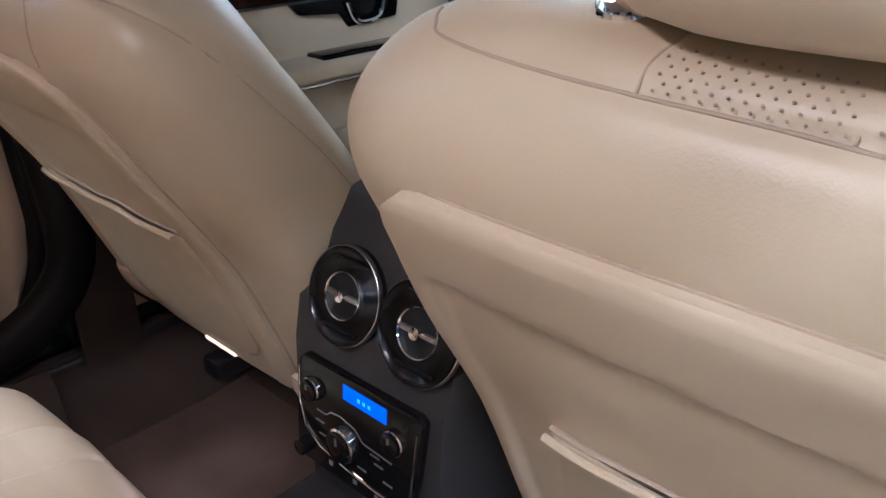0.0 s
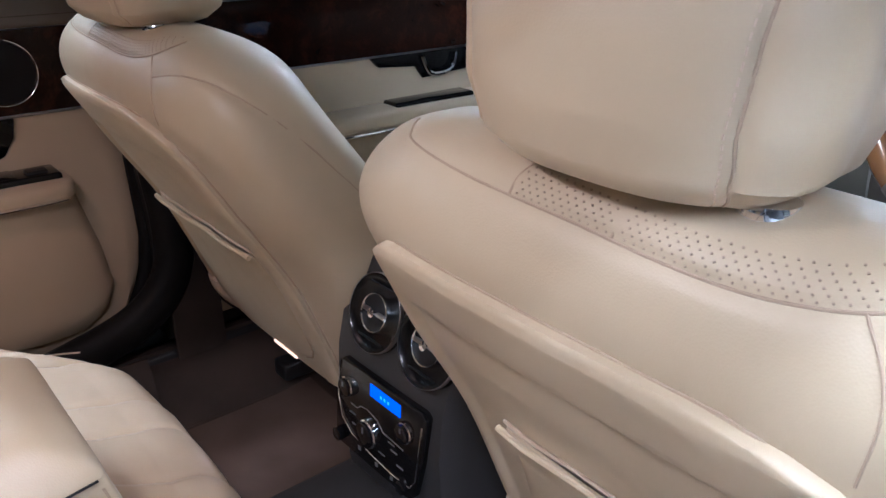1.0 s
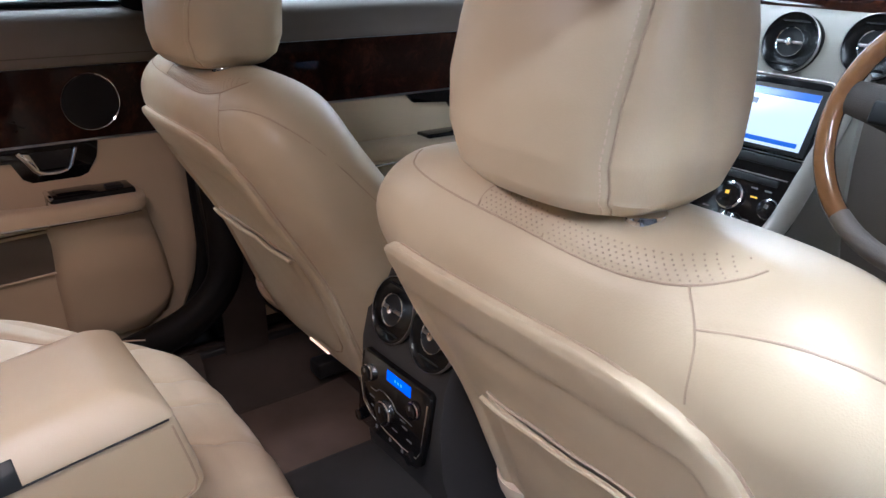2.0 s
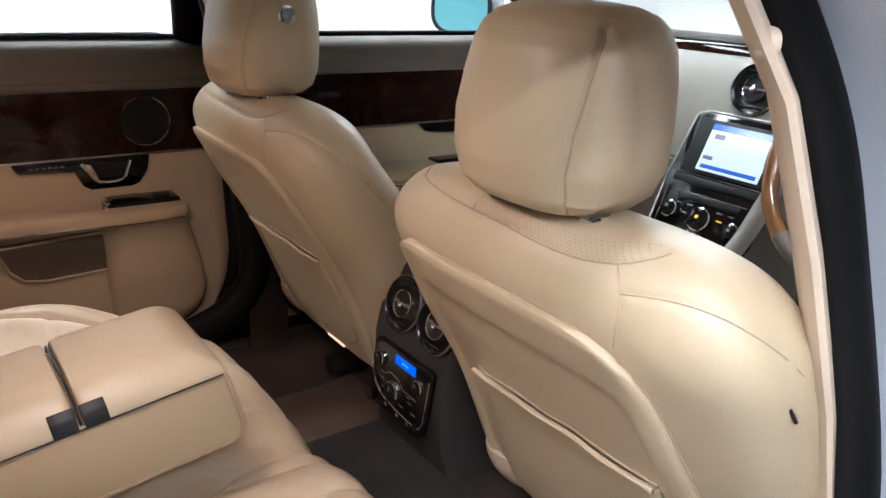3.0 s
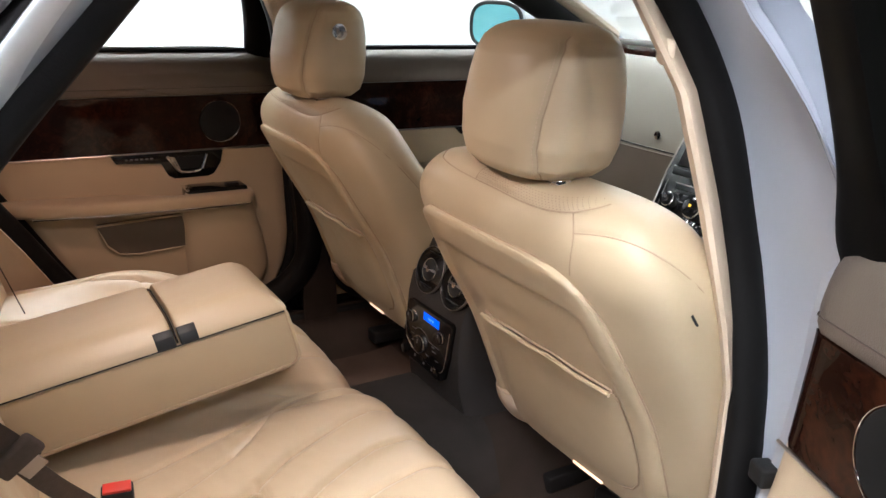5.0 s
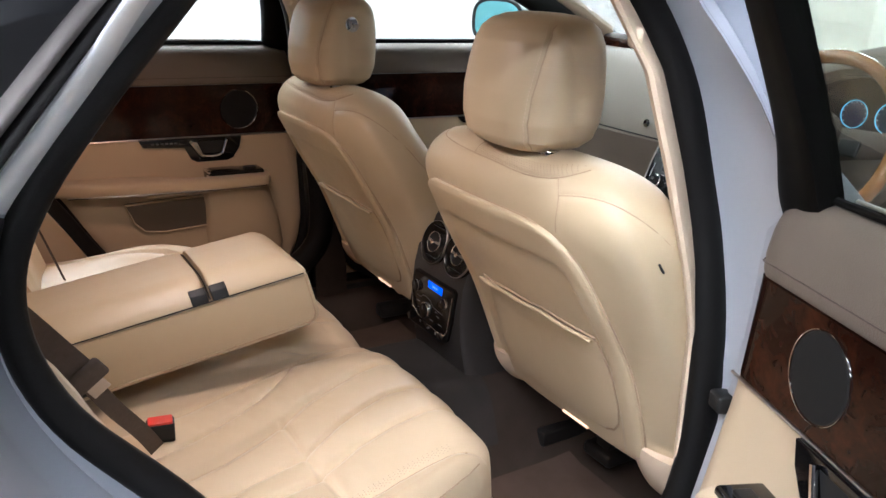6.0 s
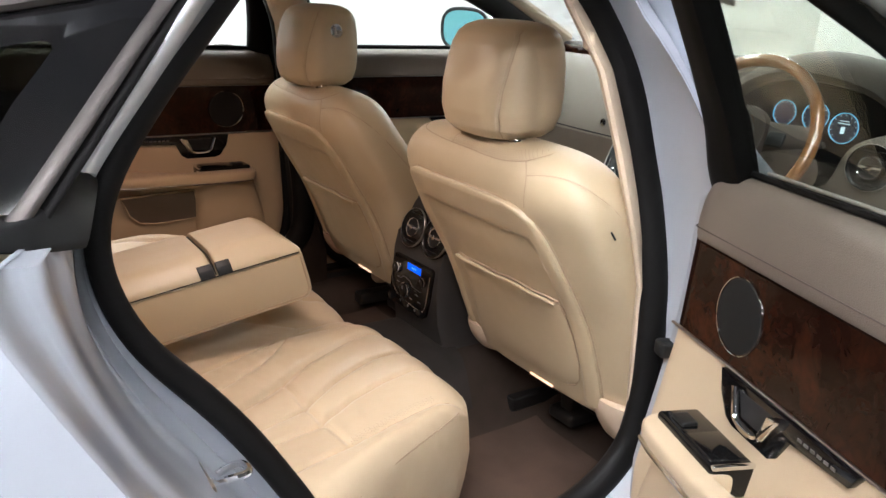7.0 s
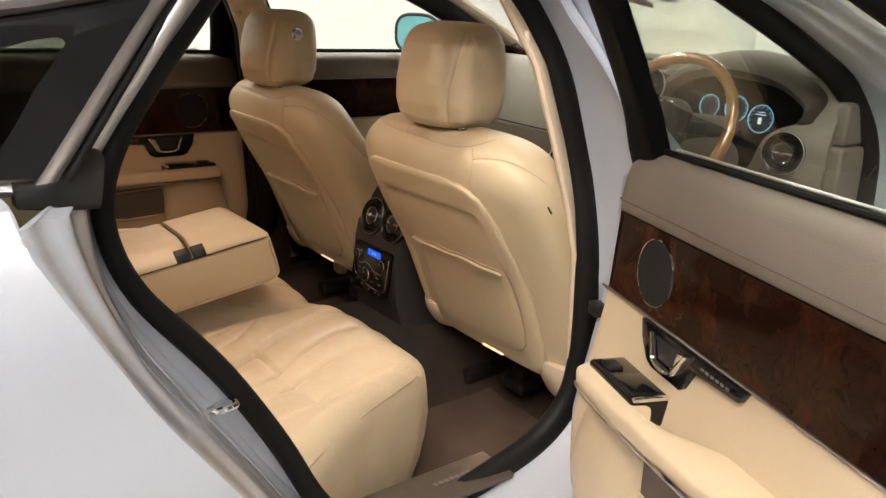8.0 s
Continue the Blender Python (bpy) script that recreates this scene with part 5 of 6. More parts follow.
    for y, zt, zb, xi, xo in ((1.36, 0.748, 0.712, 0.752, 0.79), (1.45, 0.746, 0.708, 0.722, 0.79), (1.54, 0.743, 0.706, 0.708, 0.79), (1.60, 0.742, 0.706, 0.700, 0.79), (1.63, 0.742, 0.706, 0.698, 0.785), (1.66, 0.742, 0.706, 0.696, 0.765), (1.69, 0.741, 0.705, 0.694, 0.748), (1.71, 0.741, 0.705, 0.693, 0.735), (1.74, 0.741, 0.705, 0.692, 0.725), (1.776, 0.740, 0.704, 0.690, 0.722), (1.784, 0.740, 0.704, 0.690, 0.79), (1.89, 0.740, 0.704, 0.690, 0.79), (1.92, 0.740, 0.705, 0.693, 0.79), (1.934, 0.739, 0.706, 0.699, 0.79), (1.941, 0.737, 0.709, 0.708, 0.79)):
        zm, h = (zt + zb) / 2, (zt - zb) / 2
        rings.append([V((xi + xo) / 2 - (xo - xi) / 2 * c, y, zm + d) for c, d in rounded(1.0, h, 3.4, 28)])
    rest = part("armrest", loft(rings), TRIM, t, "cream leather door armrest")
    part("chrome_line", tube([V(xi - 0.001, y, 0.7105) for y, xi in ((1.44, 0.726), (1.60, 0.700), (1.78, 0.690), (1.89, 0.690), (1.925, 0.695))], 0.0032, 8), CHROME, rest)
    part("pull_cup", rbox(*sorted((s * 0.728, s * 0.785)), 1.62, 1.79, 0.692, 0.702, 0.003), TRIM, t)
    sw = part("switch_panel", rbox(*sorted((s * 0.716, s * 0.778)), 1.779, 1.928, 0.702, 0.749, 0.006), GLOSS, t, "gloss black switch panel")
    part("window_switch", rbox(*sorted((s * 0.728, s * 0.752)), 1.878, 1.910, 0.746, 0.754, 0.003), BLACK, sw)
    part("ashtray_lid", rbox(*sorted((s * 0.722, s * 0.772)), 1.792, 1.862, 0.745, 0.7512, 0.003), GLOSS, sw)
    part("lid_edge", rbox(*sorted((s * 0.718, s * 0.776)), 1.7775, 1.785, 0.744, 0.7507, 0.002), CHROME, sw)
    # lower bin: swollen front part and meshed recess
    rings = []
    for u in span(0, 1, 14):
        z = 0.455 + (0.698 - 0.455) * u
        y0 = 1.775 - 0.012 * u
        y1 = lerp([(0.0, 1.93), (0.12, 1.968), (0.3, 1.985), (0.6, 1.975), (1.0, 1.952)], u)
        depth = lerp([(0.0, 0.012), (0.12, 0.028), (0.5, 0.040), (1.0, 0.050)], u)
        row = []
        for v, c in ((v, math.sin(math.pi * min(max((v), 0.0), 1.0)) ** 0.35) for v in span(0, 1, 24)):
            row.append(V(door_x(z) + 0.004 - (depth + 0.004) * c, y0 + (y1 - y0) * v, z))
        rings.append(row)
    part("map_bin", sheet(rings, (s * 0.012, 0, 0)), TRIM, t, "cream leather covered door bin")
    grill = [(1.570, 0.676), (1.768, 0.684), (1.786, 0.602), (1.66, 0.596), (1.615, 0.602), (1.590, 0.625)]
    rg = part("meshed_recess", prism([V(door_x(0.64) - 0.012, y, z) for y, z in grill], (s * 0.02, 0, 0), 0.003), GRILLE_BROWN, t, "dull brown meshed speaker recess")
    rim_pts = [V(door_x(0.64) - 0.013, y, z) for y, z in grill]
    part("recess_rim", tube([p for a, b in zip(rim_pts, rim_pts[1:] + rim_pts[:1]) for p in (a, a + (b - a) * 0.5)], 0.003, 6, True), TRIM, rg)
    # sash, window frame and glass
    sash = [V(0.862, 2.016, 1.02), V(0.845, 2.012, 1.06), V(0.79, 1.995, 1.16), V(0.72, 1.96, 1.26), V(0.64, 1.90, 1.345)]
    if s > 0:
        low, high = smooth_path([(0.822, 2.048, 1.02), (0.806, 2.050, 1.060), (0.772, 2.018, 1.13), (0.725, 1.980, 1.20), (0.663, 1.935, 1.285), (0.60, 1.88, 1.35)], 4), smooth_path([(0.822, 1.93, 1.02), (0.804, 1.922, 1.07), (0.772, 1.908, 1.13), (0.738, 1.890, 1.18), (0.665, 1.842, 1.284), (0.60, 1.79, 1.35)], 4)
        part("window_sash", sheet([[a.lerp(b, u) + Vector((0.006 * (2 * u - 1) ** 4, 0, 0)) for u in span(0, 1, 9)] for a, b in ((a, a.lerp(b, 0.64 - 0.14 * (a.z - 1.02) / 0.33)) for a, b in zip(low, high))], (0.03, 0, 0.01)), SATIN, t, "satin black window sash")
    else:
        part("window_sash", tube(smooth_path(sash, 5), 0.040, 12, flat=0.8, up=(1, 0, 0)), SATIN, t, "satin black window sash")
    head = [V(0.62, 1.87, 1.36), V(0.61, 1.75, 1.365), V(0.63, 1.60, 1.355), V(0.66, 1.48, 1.325), V(0.735, 1.36, 1.235), V(0.80, 1.28, 1.14), V(0.855, 1.235, 1.06)]
    part("window_frame", tube(smooth_path(head, 5), 0.022, 10, flat=0.6, up=(1, 0, 0)), SATIN, t, "satin black door window frame")
    part("waist_seal", tube([V(0.834, y, 1.070) for y in span(1.26, 1.97, 6)], 0.005, 8), RUBBER, t, "black rubber waist seal")
    part("waist_chrome", tube([V(0.836, y, 1.0775) for y in span(1.25, 1.94, 6)], 0.0026, 8), WAIST, t, "chrome waist strip")
    pane = [V(0.842, 1.26, 1.06), V(0.842, 1.99, 1.06), V(0.79, 1.965, 1.165), V(0.72, 1.93, 1.265), V(0.645, 1.87, 1.34), V(0.63, 1.75, 1.352), V(0.64, 1.60, 1.348), V(0.67, 1.48, 1.315), V(0.745, 1.365, 1.225)]
    part("window_pane", prism(pane, (s * 0.004, 0, 0)), GREENISH if s > 0 else CLEAR, t, "clear door window glass")
    # check strap and hinge stubs at the leading edge
    part("hinge", rbox(*sorted((s * 0.80, s * 0.86)), 2.06, 2.10, 0.60, 0.66, 0.006), PAINT, t)
    part("check_strap", rbox(*sorted((s * 0.775, s * 0.80)), 2.045, 2.075, 0.768, 0.793, 0.005), BLACK, t, "black door check strap")
    return t


GRILLE_BROWN = material("brown_speaker_mesh", (0.16, 0.125, 0.095), 0.8, second=(0.12, 0.09, 0.07), scale=700, bump=0.7, bump_scale=1300, bump_kind="grain")
rear_door(-1, "closed rear car door with cream trim and dark veneer")
door_near = rear_door(1, "open rear car door with cream trim and burl veneer")
DOOR_TURN, DOOR_HINGE, DOOR_RISE, DOOR_DROP = 66.7, (0.7717, 2.0102), 1.56, -0.037
door_near.matrix_world = pose(*DOOR_HINGE, DOOR_DROP, 0, 0, DOOR_TURN) @ pose(-DOOR_HINGE[0], -DOOR_HINGE[1], 0) @ pose(0.8, 2.0, 0.7, -DOOR_RISE) @ pose(-0.8, -2.0, -0.7)


def front_door(s):
    """The far front door, closed."""
    t = thing("door_3", "closed front passenger door with cream trim and dark veneer", "car door", kind="structure")
    V = lambda x, y, z: Vector((s * x, y, z))
    front = [(0.38, 2.85), (0.5, 2.98), (0.7, 3.02), (1.0, 3.0), (1.07, 2.98)]

    def band(z0, z1, n, pad=0.0, off=0.012):
        return sheet([[V(door_x(z) - pad, y, z) for y in span(2.13, lerp(front, z), 30)] for z in span(z0, z1, n)], (s * off, 0, 0))
    rings = []
    for z in span(0.36, 1.062, 12):
        b, xo, xi = lerp(front, z) + 0.02, lerp(OUTER, z), door_x(z) + 0.012
        rings.append([V(xi, 2.12, z), V(xi, b, z), V(xo, b, z), V(xo + 0.004, 2.5, z), V(xo, 2.11, z)])
    part("shell", loft(rings), PAINT, t)
    part("upper_pad", band(0.985, 1.067, 14), TAUPE, t, "taupe leather upper door pad")
    part("veneer_panel", band(0.852, 0.983, 10, 0.003), WOOD, t, "dark burl walnut veneer band")
    part("veneer_edge", tube([V(door_x(0.849) - 0.003, y, 0.849) for y in span(2.14, 2.98, 8)], 0.0022, 6), BRUSHED, t)
    part("lower_trim", band(0.40, 0.847, 24), TRIM, t, "cream leather lower door trim")
    rings = []
    for y, xi in ((2.20, 0.75), (2.3, 0.712), (2.45, 0.70), (2.65, 0.70), (2.82, 0.705), (2.86, 0.72)):
        rings.append([V((xi + 0.79) / 2 - (0.79 - xi) / 2 * c, y, 0.735 + d) for c, d in rounded(1.0, 0.02, 3.4, 24)])
    rest = part("armrest", loft(rings), TRIM, t, "cream leather door armrest")
    part("chrome_line", tube([V(xi - 0.001, y, 0.715) for y, xi in ((2.30, 0.714), (2.45, 0.70), (2.65, 0.70), (2.82, 0.706))], 0.0035, 8), CHROME, rest)
    part("switch_panel", rbox(*sorted((s * 0.715, s * 0.768)), 2.60, 2.82, 0.748, 0.762, 0.006), GLOSS, t, "gloss black switch panel")
    bez = [(2.86, 0.848), (2.85, 0.80), (2.72, 0.792), (2.70, 0.82), (2.60, 0.828), (2.58, 0.848)]
    handle = part("handle_bezel", prism([V(0.789, y, z) for y, z in bez], (-s * 0.012, 0, 0), 0.0025), GLOSS, t, "gloss black handle bezel")
    ring = smooth_path([V(0.772, y, z) for y, z in ((2.81, 0.842), (2.80, 0.81), (2.77, 0.80), (2.735, 0.805), (2.715, 0.842))], 4)
    part("release_handle", tube(ring, 0.0055, 8), CHROME, handle, "chrome door release handle")
    bin_rows = [[V(door_x(z) - 0.045 * math.sin(math.pi * u) ** 0.4, 2.2 + 0.68 * u, z) for u in span(0, 1, 20)] for z in span(0.44, 0.62, 8)]
    part("map_bin", sheet(bin_rows, (s * 0.01, 0, 0)), TRIM, t)
    head = [V(0.855, 2.16, 1.055), V(0.79, 2.11, 1.16), V(0.70, 2.06, 1.28), V(0.635, 2.09, 1.35), V(0.625, 2.25, 1.352), V(0.64, 2.45, 1.315), V(0.68, 2.72, 1.235), V(0.73, 2.90, 1.15), V(0.80, 3.02, 1.075)]
    part("window_frame", tube(smooth_path(head, 5), 0.022, 10, flat=0.6, up=(1, 0, 0)), SATIN, t, "satin black window frame")
    pane = [V(0.866, 2.14, 1.06), V(0.866, 3.02, 1.06), V(0.73, 2.90, 1.15), V(0.68, 2.70, 1.235), V(0.645, 2.45, 1.31), V(0.64, 2.25, 1.34), V(0.65, 2.08, 1.335), V(0.70, 2.07, 1.28)]
    part("window_pane", prism(pane, (s * 0.004, 0, 0)), CLEAR, t, "clear door window glass")
    part("waist_seal", tube([V(0.858, y, 1.072) for y in span(2.15, 2.95, 6)], 0.007, 8), RUBBER, t)
    return t


front_door(-1)

# ---- door mirror ----
mir = thing("door_mirror", "door mirror with blue tinted glass", "door mirror")
mm = Matrix.Translation((-1.045, 2.90, 1.125)) @ Euler((0, 0, radians(12))).to_matrix().to_4x4()
rings = [[mm @ Vector((u, y, v)) for u, v in rounded(a, b, 3.0, 36)] for y, a, b in ((-0.01, 0.112, 0.072), (0.0, 0.12, 0.08), (0.03, 0.118, 0.078), (0.07, 0.10, 0.064), (0.095, 0.06, 0.04))]
part("housing", loft(rings), PAINT, mir)
rim = [mm @ Vector((u, -0.012, v)) for u, v in rounded(0.113, 0.073, 3.0, 40)]
part("rim", tube(rim, 0.007, 8, True), BLACK, mir, "black mirror rim")
part("mirror_glass", prism([mm @ Vector((u, -0.0135, v)) for u, v in rounded(0.107, 0.067, 3.0, 40)], mm.to_3x3() @ Vector((0, 0.003, 0))), BLUEMIRROR, mir, "blue tinted mirror glass")
part("foot", tube([(-0.87, 2.97, 1.065), (-0.93, 2.95, 1.075), (-0.97, 2.93, 1.09)], [0.03, 0.026, 0.024], 12, flat=0.5), BLACK, mir)

# ---- centre console with the rear climate panel ----
con = thing("centre_console", "grey-brown centre console with rear air vents and climate panel", "console")


def con_y(z):
    """Rear face of the console."""
    return lerp([(0.40, 2.085), (0.53, 2.058), (0.60, 2.052), (0.66, 2.056), (0.72, 2.072), (0.77, 2.092), (0.80, 2.115), (0.812, 2.15)], z)


rings = []
for z in (0.40, 0.46, 0.53, 0.60, 0.66, 0.70, 0.74, 0.77, 0.79, 0.80, 0.807, 0.812):
    w = lerp([(0.40, 0.125), (0.53, 0.104), (0.66, 0.106), (0.75, 0.112), (0.79, 0.10), (0.812, 0.075)], z)
    y0 = con_y(z)
    yf = 2.36
    rings.append([Vector((-0.012 + x, y, z)) for x, y in ((-w, yf), (-w, y0 + 0.035), (-w * 0.985, y0 + 0.012), (-w * 0.93, y0 + 0.002), (-w * 0.5, y0), (w * 0.5, y0), (w * 0.93, y0 + 0.002), (w * 0.985, y0 + 0.012), (w, y0 + 0.035), (w, yf))])
part("housing", loft(rings), material("brown_grey_console_trim", (0.028, 0.0245, 0.0235), 0.55, second=(0.022, 0.0195, 0.0185), scale=8, bump=0.3, bump_scale=700, bump_kind="grain"), con)
part("armrest_lid", rbox(-0.105, 0.085, 2.15, 2.38, 0.80, 0.828, 0.013), CREAM, con, "cream leather console lid")


part("front_housing", rbox(-0.118, 0.094, 2.34, 2.74, 0.42, 0.716, 0.012), GREYTRIM, con, "grey leather console side")


VENT = material("vent_black", (0.004, 0.004, 0.0042), 0.22, second=(0.006, 0.006, 0.006), scale=30, spec=0.25)


def round_vent(x, z, y, way, parent, size=0.055):
    m = facing(x, y, z, way)
    k = size / 0.055
    body = part("air_vent", turned(((0.0, 0.0), (0.030 * k, 0.0), (0.046 * k, 0.0015), (0.051 * k, 0.004), (0.0535 * k, 0.006), (0.055 * k, 0.004), (0.055 * k, -0.014), (0.0, -0.014)), m, 40), VENT, parent, "round black air vent")
    part("vent_ring", turned(((0.0538 * k, 0.004), (0.0543 * k, 0.0066), (0.0553 * k, 0.0060), (0.0553 * k, 0.001)), m, 48), BRUSHED, body, "chrome ring round the vent")
    part("vent_hub", turned(((0.0252 * k, 0.0), (0.0275 * k, 0.0), (0.0278 * k, 0.006), (0.0266 * k, 0.0075), (0.0254 * k, 0.0065)), m, 36), CHROME, body)
    part("vent_cup", turned(((0.0, 0.0), (0.0252 * k, 0.0), (0.0252 * k, 0.0022), (0.0, 0.0022)), m, 30), BLACK, body)
    part("vent_bar", moved(rbox(-0.024 * k, 0.024 * k, -0.0022, 0.0022, 0.002, 0.0075, 0.001), m), BRUSHED, body)
    part("vent_knob", turned(((0.0, 0.004), (0.0075 * k, 0.004), (0.0065 * k, 0.011), (0.0, 0.012)), m, 20), CHROME, body)
    for d in (-0.038, 0.038):
        part("vent_vane", moved(rbox(-0.026 * k, 0.026 * k, (d - 0.001) * k, (d + 0.001) * k, 0.0, 0.004, 0), m), BLACK, body)
    return body


for x in (-0.043, 0.051):
    round_vent(x, 0.7235, 2.070, (0, -1, 0.34), con, 0.0462)

# climate panel
pm = Matrix.Translation((-0.014, 2.050, 0.594)) @ pose(0, 0, 0, 90 - 3)      # local x right, local y up, local z to the rear


def flat(x0, x1, y0, y1, z0, z1, r=0.0):
    return moved(rbox(x0, x1, y0, y1, z0, z1, r), pm)


plate = part("climate_panel", moved(prism([Vector((x, y, -0.006)) for x, y in ((-0.079, 0.054), (-0.086, 0.0), (-0.088, -0.052), (-0.080, -0.063), (0.060, -0.063), (0.069, -0.056), (0.081, 0.0), (0.087, 0.056), (0.080, 0.062), (-0.072, 0.060))], (0, 0, 0.012), 0.003), pm), GLOSS, con, "gloss black rear climate panel")
part("display", flat(-0.014, 0.043, 0.0365, 0.0525, 0.005, 0.0072, 0.0008), CLIMATE, plate, "lit blue display")
for k in range(3):
    part("display_mark", flat(0.006 + 0.007 * k, 0.0095 + 0.007 * k, 0.0425, 0.0465, 0.0070, 0.0076), CLIMATEMARK, plate)


def knob(x, y, r, parent, m=None, h=0.009):
    m = (m or pm) @ Matrix.Translation((x, y, 0.005))
    body = part("knob", turned(((0.0, 0.0), (r, 0.0), (r * 0.97, h), (r * 0.8, h + 0.001), (0.0, h)), m, 28), GLOSS, parent, "gloss black rotary knob")
    return body, m


for x, y, r in ((-0.059, 0.027, 0.0115), (0.054, 0.024, 0.0115), (-0.017, -0.017, 0.0165)):
    body, m = knob(x, y, r, plate)
    part("knob_ring", turned(((r * 0.98, 0.0), (r * 1.12, 0.001), (r * 1.1, 0.005), (r * 0.98, 0.006)), m, 32), CHROME, plate, "chrome ring round a knob")
    part("knob_mark", moved(rbox(-0.0012, 0.0012, r * 0.2, r * 0.7, 0.009, 0.0106, 0), m), MARK, plate)
for x in (-0.080, 0.050):
    knob(x, -0.052, 0.009, plate, h=0.005)
part("trim_line", tube([pm @ Vector((x, y, 0.0062)) for x, y in ((-0.079, 0.045), (-0.080, 0.005), (-0.072, -0.022), (-0.05, -0.036), (-0.01, -0.043), (0.03, -0.046), (0.064, -0.044), (0.073, -0.030), (0.081, 0.045))], 0.0011, 6), CHROME, plate)
part("trim_line", tube([pm @ Vector((x, y, 0.0062)) for x, y in ((-0.052, 0.006), (-0.040, 0.006), (-0.033, 0.012), (-0.020, 0.014), (0.0, 0.010), (0.012, 0.0), (0.05, -0.002))], 0.0008, 6), BRUSHED, plate)
for x, y in ((-0.048, 0.006), (-0.05, -0.006), (0.028, -0.006), (0.033, -0.014), (-0.045, -0.02), (0.01, -0.03), (-0.03, -0.037), (0.045, -0.028)):
    part("button_mark", flat(x - 0.006, x + 0.006, y - 0.0009, y + 0.0009, 0.0058, 0.0066), MARK, plate)
for x, y in ((-0.035, -0.048), (0.0, -0.051), (0.03, -0.052)):
    part("button_mark", flat(x - 0.0025, x + 0.0025, y - 0.0025, y + 0.0025, 0.0058, 0.0066), MARK, plate)

# ---- dashboard ----
dash = thing("dashboard", "warm grey leather dashboard with black instrument hood", "dashboard")
FACE = [(2.94, 0.50), (2.90, 0.62), (2.86, 0.74), (2.845, 0.86), (2.85, 0.95), (2.87, 1.03), (2.90, 1.075), (2.94, 1.092), (3.02, 1.098), (3.15, 1.095), (3.22, 1.08), (3.24, 0.9), (3.20, 0.6)]
face = smooth_path([Vector((0, y, z)) for y, z in FACE], 4)
rings = [[Vector((x, p.y + (0.10 * (abs(x) / 0.74) ** 4 + 0.075 * math.exp(-((x - 0.385) / 0.165) ** 6) * (1 if 0.88 < p.z < 1.09 else 0.3)) * (1 if p.y < 3.0 else 0), p.z - 0.01 * (abs(x) / 0.74) ** 2)) for p in face] for x in span(-0.655, 0.655, 60)]
part("body", loft([r for r in rings if r[0].x < 0.16]), GREYTRIM, dash)
top = [p for p in face if p.z > 1.075 and p.y < 3.16]
part("upper_pad", sheet([[Vector((x, p.y - 0.005 + (0.10 * (abs(x) / 0.74) ** 4 + 0.075 * math.exp(-((x - 0.385) / 0.165) ** 6) * (1 if 0.88 < p.z < 1.09 else 0.3)) * (1 if p.y < 3.0 else 0), p.z + 0.005 - 0.01 * (abs(x) / 0.74) ** 2)) for p in top] for x in span(0.16, 0.655, 30)], (0, 0.003, -0.004)), DASHTOP, dash, "dark brown leather upper dashboard")
part("veneer_strip", sheet([[Vector((x, 2.925 + 0.10 * (abs(x) / 0.74) ** 4 + d, z)) for x in span(-0.65, 0.14, 24)] for d, z in ((0.0, 1.086), (0.004, 1.096), (0.010, 1.104), (0.02, 1.108))], (0, 0.01, -0.004)), WOOD, dash, "burl walnut strip along the dashboard top")
part("top_roll", tube([(x, 3.06, 1.108 - 0.01 * (abs(x) / 0.74) ** 2) for x in span(-0.65, 0.65, 16)], 0.03, 10, flat=0.5), DASHTOP, dash, "dark leather dashboard top roll")
part("glovebox_button", turned(((0.0, 0.0), (0.012, 0.0), (0.011, 0.004), (0.0, 0.005)), facing(-0.232, 2.842, 0.905, (0, -1, 0.1)), 20), CHROME, dash)
lid_rows = [[Vector((x, lerp([(0.62, 2.90), (0.74, 2.86), (0.86, 2.845)], z) + 0.10 * (abs(x) / 0.74) ** 4 - 0.005, z - 0.01 * (abs(x) / 0.74) ** 2)) for x in span(-0.64, -0.135, 24)] for z in span(0.63, 0.862, 12)]
# taupe puts the shade of the lower dashboard into the lid's colour
part("glovebox_lid", sheet(lid_rows, (0, 0.008, 0)), TAUPE, dash, "glovebox lid, taupe standing in for shaded cream leather")
part("glovebox_line", tube([(x, 2.8445 + 0.10 * (abs(x) / 0.74) ** 4, 0.868) for x in span(-0.66, -0.14, 12)], 0.0022, 6), BLACK, dash)
for x, z, y, w in ((-0.005, 1.035, 2.862, (0, -1, 0.25)), (0.138, 1.043, 2.862, (0, -1, 0.25)), (0.566, 0.928, 2.857, (0.12, -1, 0.10)), (-0.62, 0.99, 2.89, (0.2, -1, 0.12))):
    round_vent(x, z, y, w, dash, 0.052)
# driver's side: a dark bowl for the dials, the leather face round it and the hood over it
BOWL = [(0.185, 1.00), (0.195, 1.05), (0.24, 1.085), (0.32, 1.103), (0.42, 1.100), (0.51, 1.082), (0.575, 1.050), (0.592, 1.025), (0.578, 1.003), (0.538, 0.985), (0.507, 0.962), (0.488, 0.927), (0.472, 0.885), (0.445, 0.862), (0.33, 0.858), (0.22, 0.865), (0.187, 0.92)]


def dash_y(x, z):
    y = lerp([(0.50, 2.94), (0.62, 2.90), (0.74, 2.865), (0.86, 2.858), (0.95, 2.866), (1.03, 2.885), (1.09, 2.92)], z)
    return y + 0.06 * (abs(x) / 0.74) ** 5 - 0.022 * math.exp(-((x - 0.566) / 0.075) ** 4 - ((z - 0.928) / 0.075) ** 4)


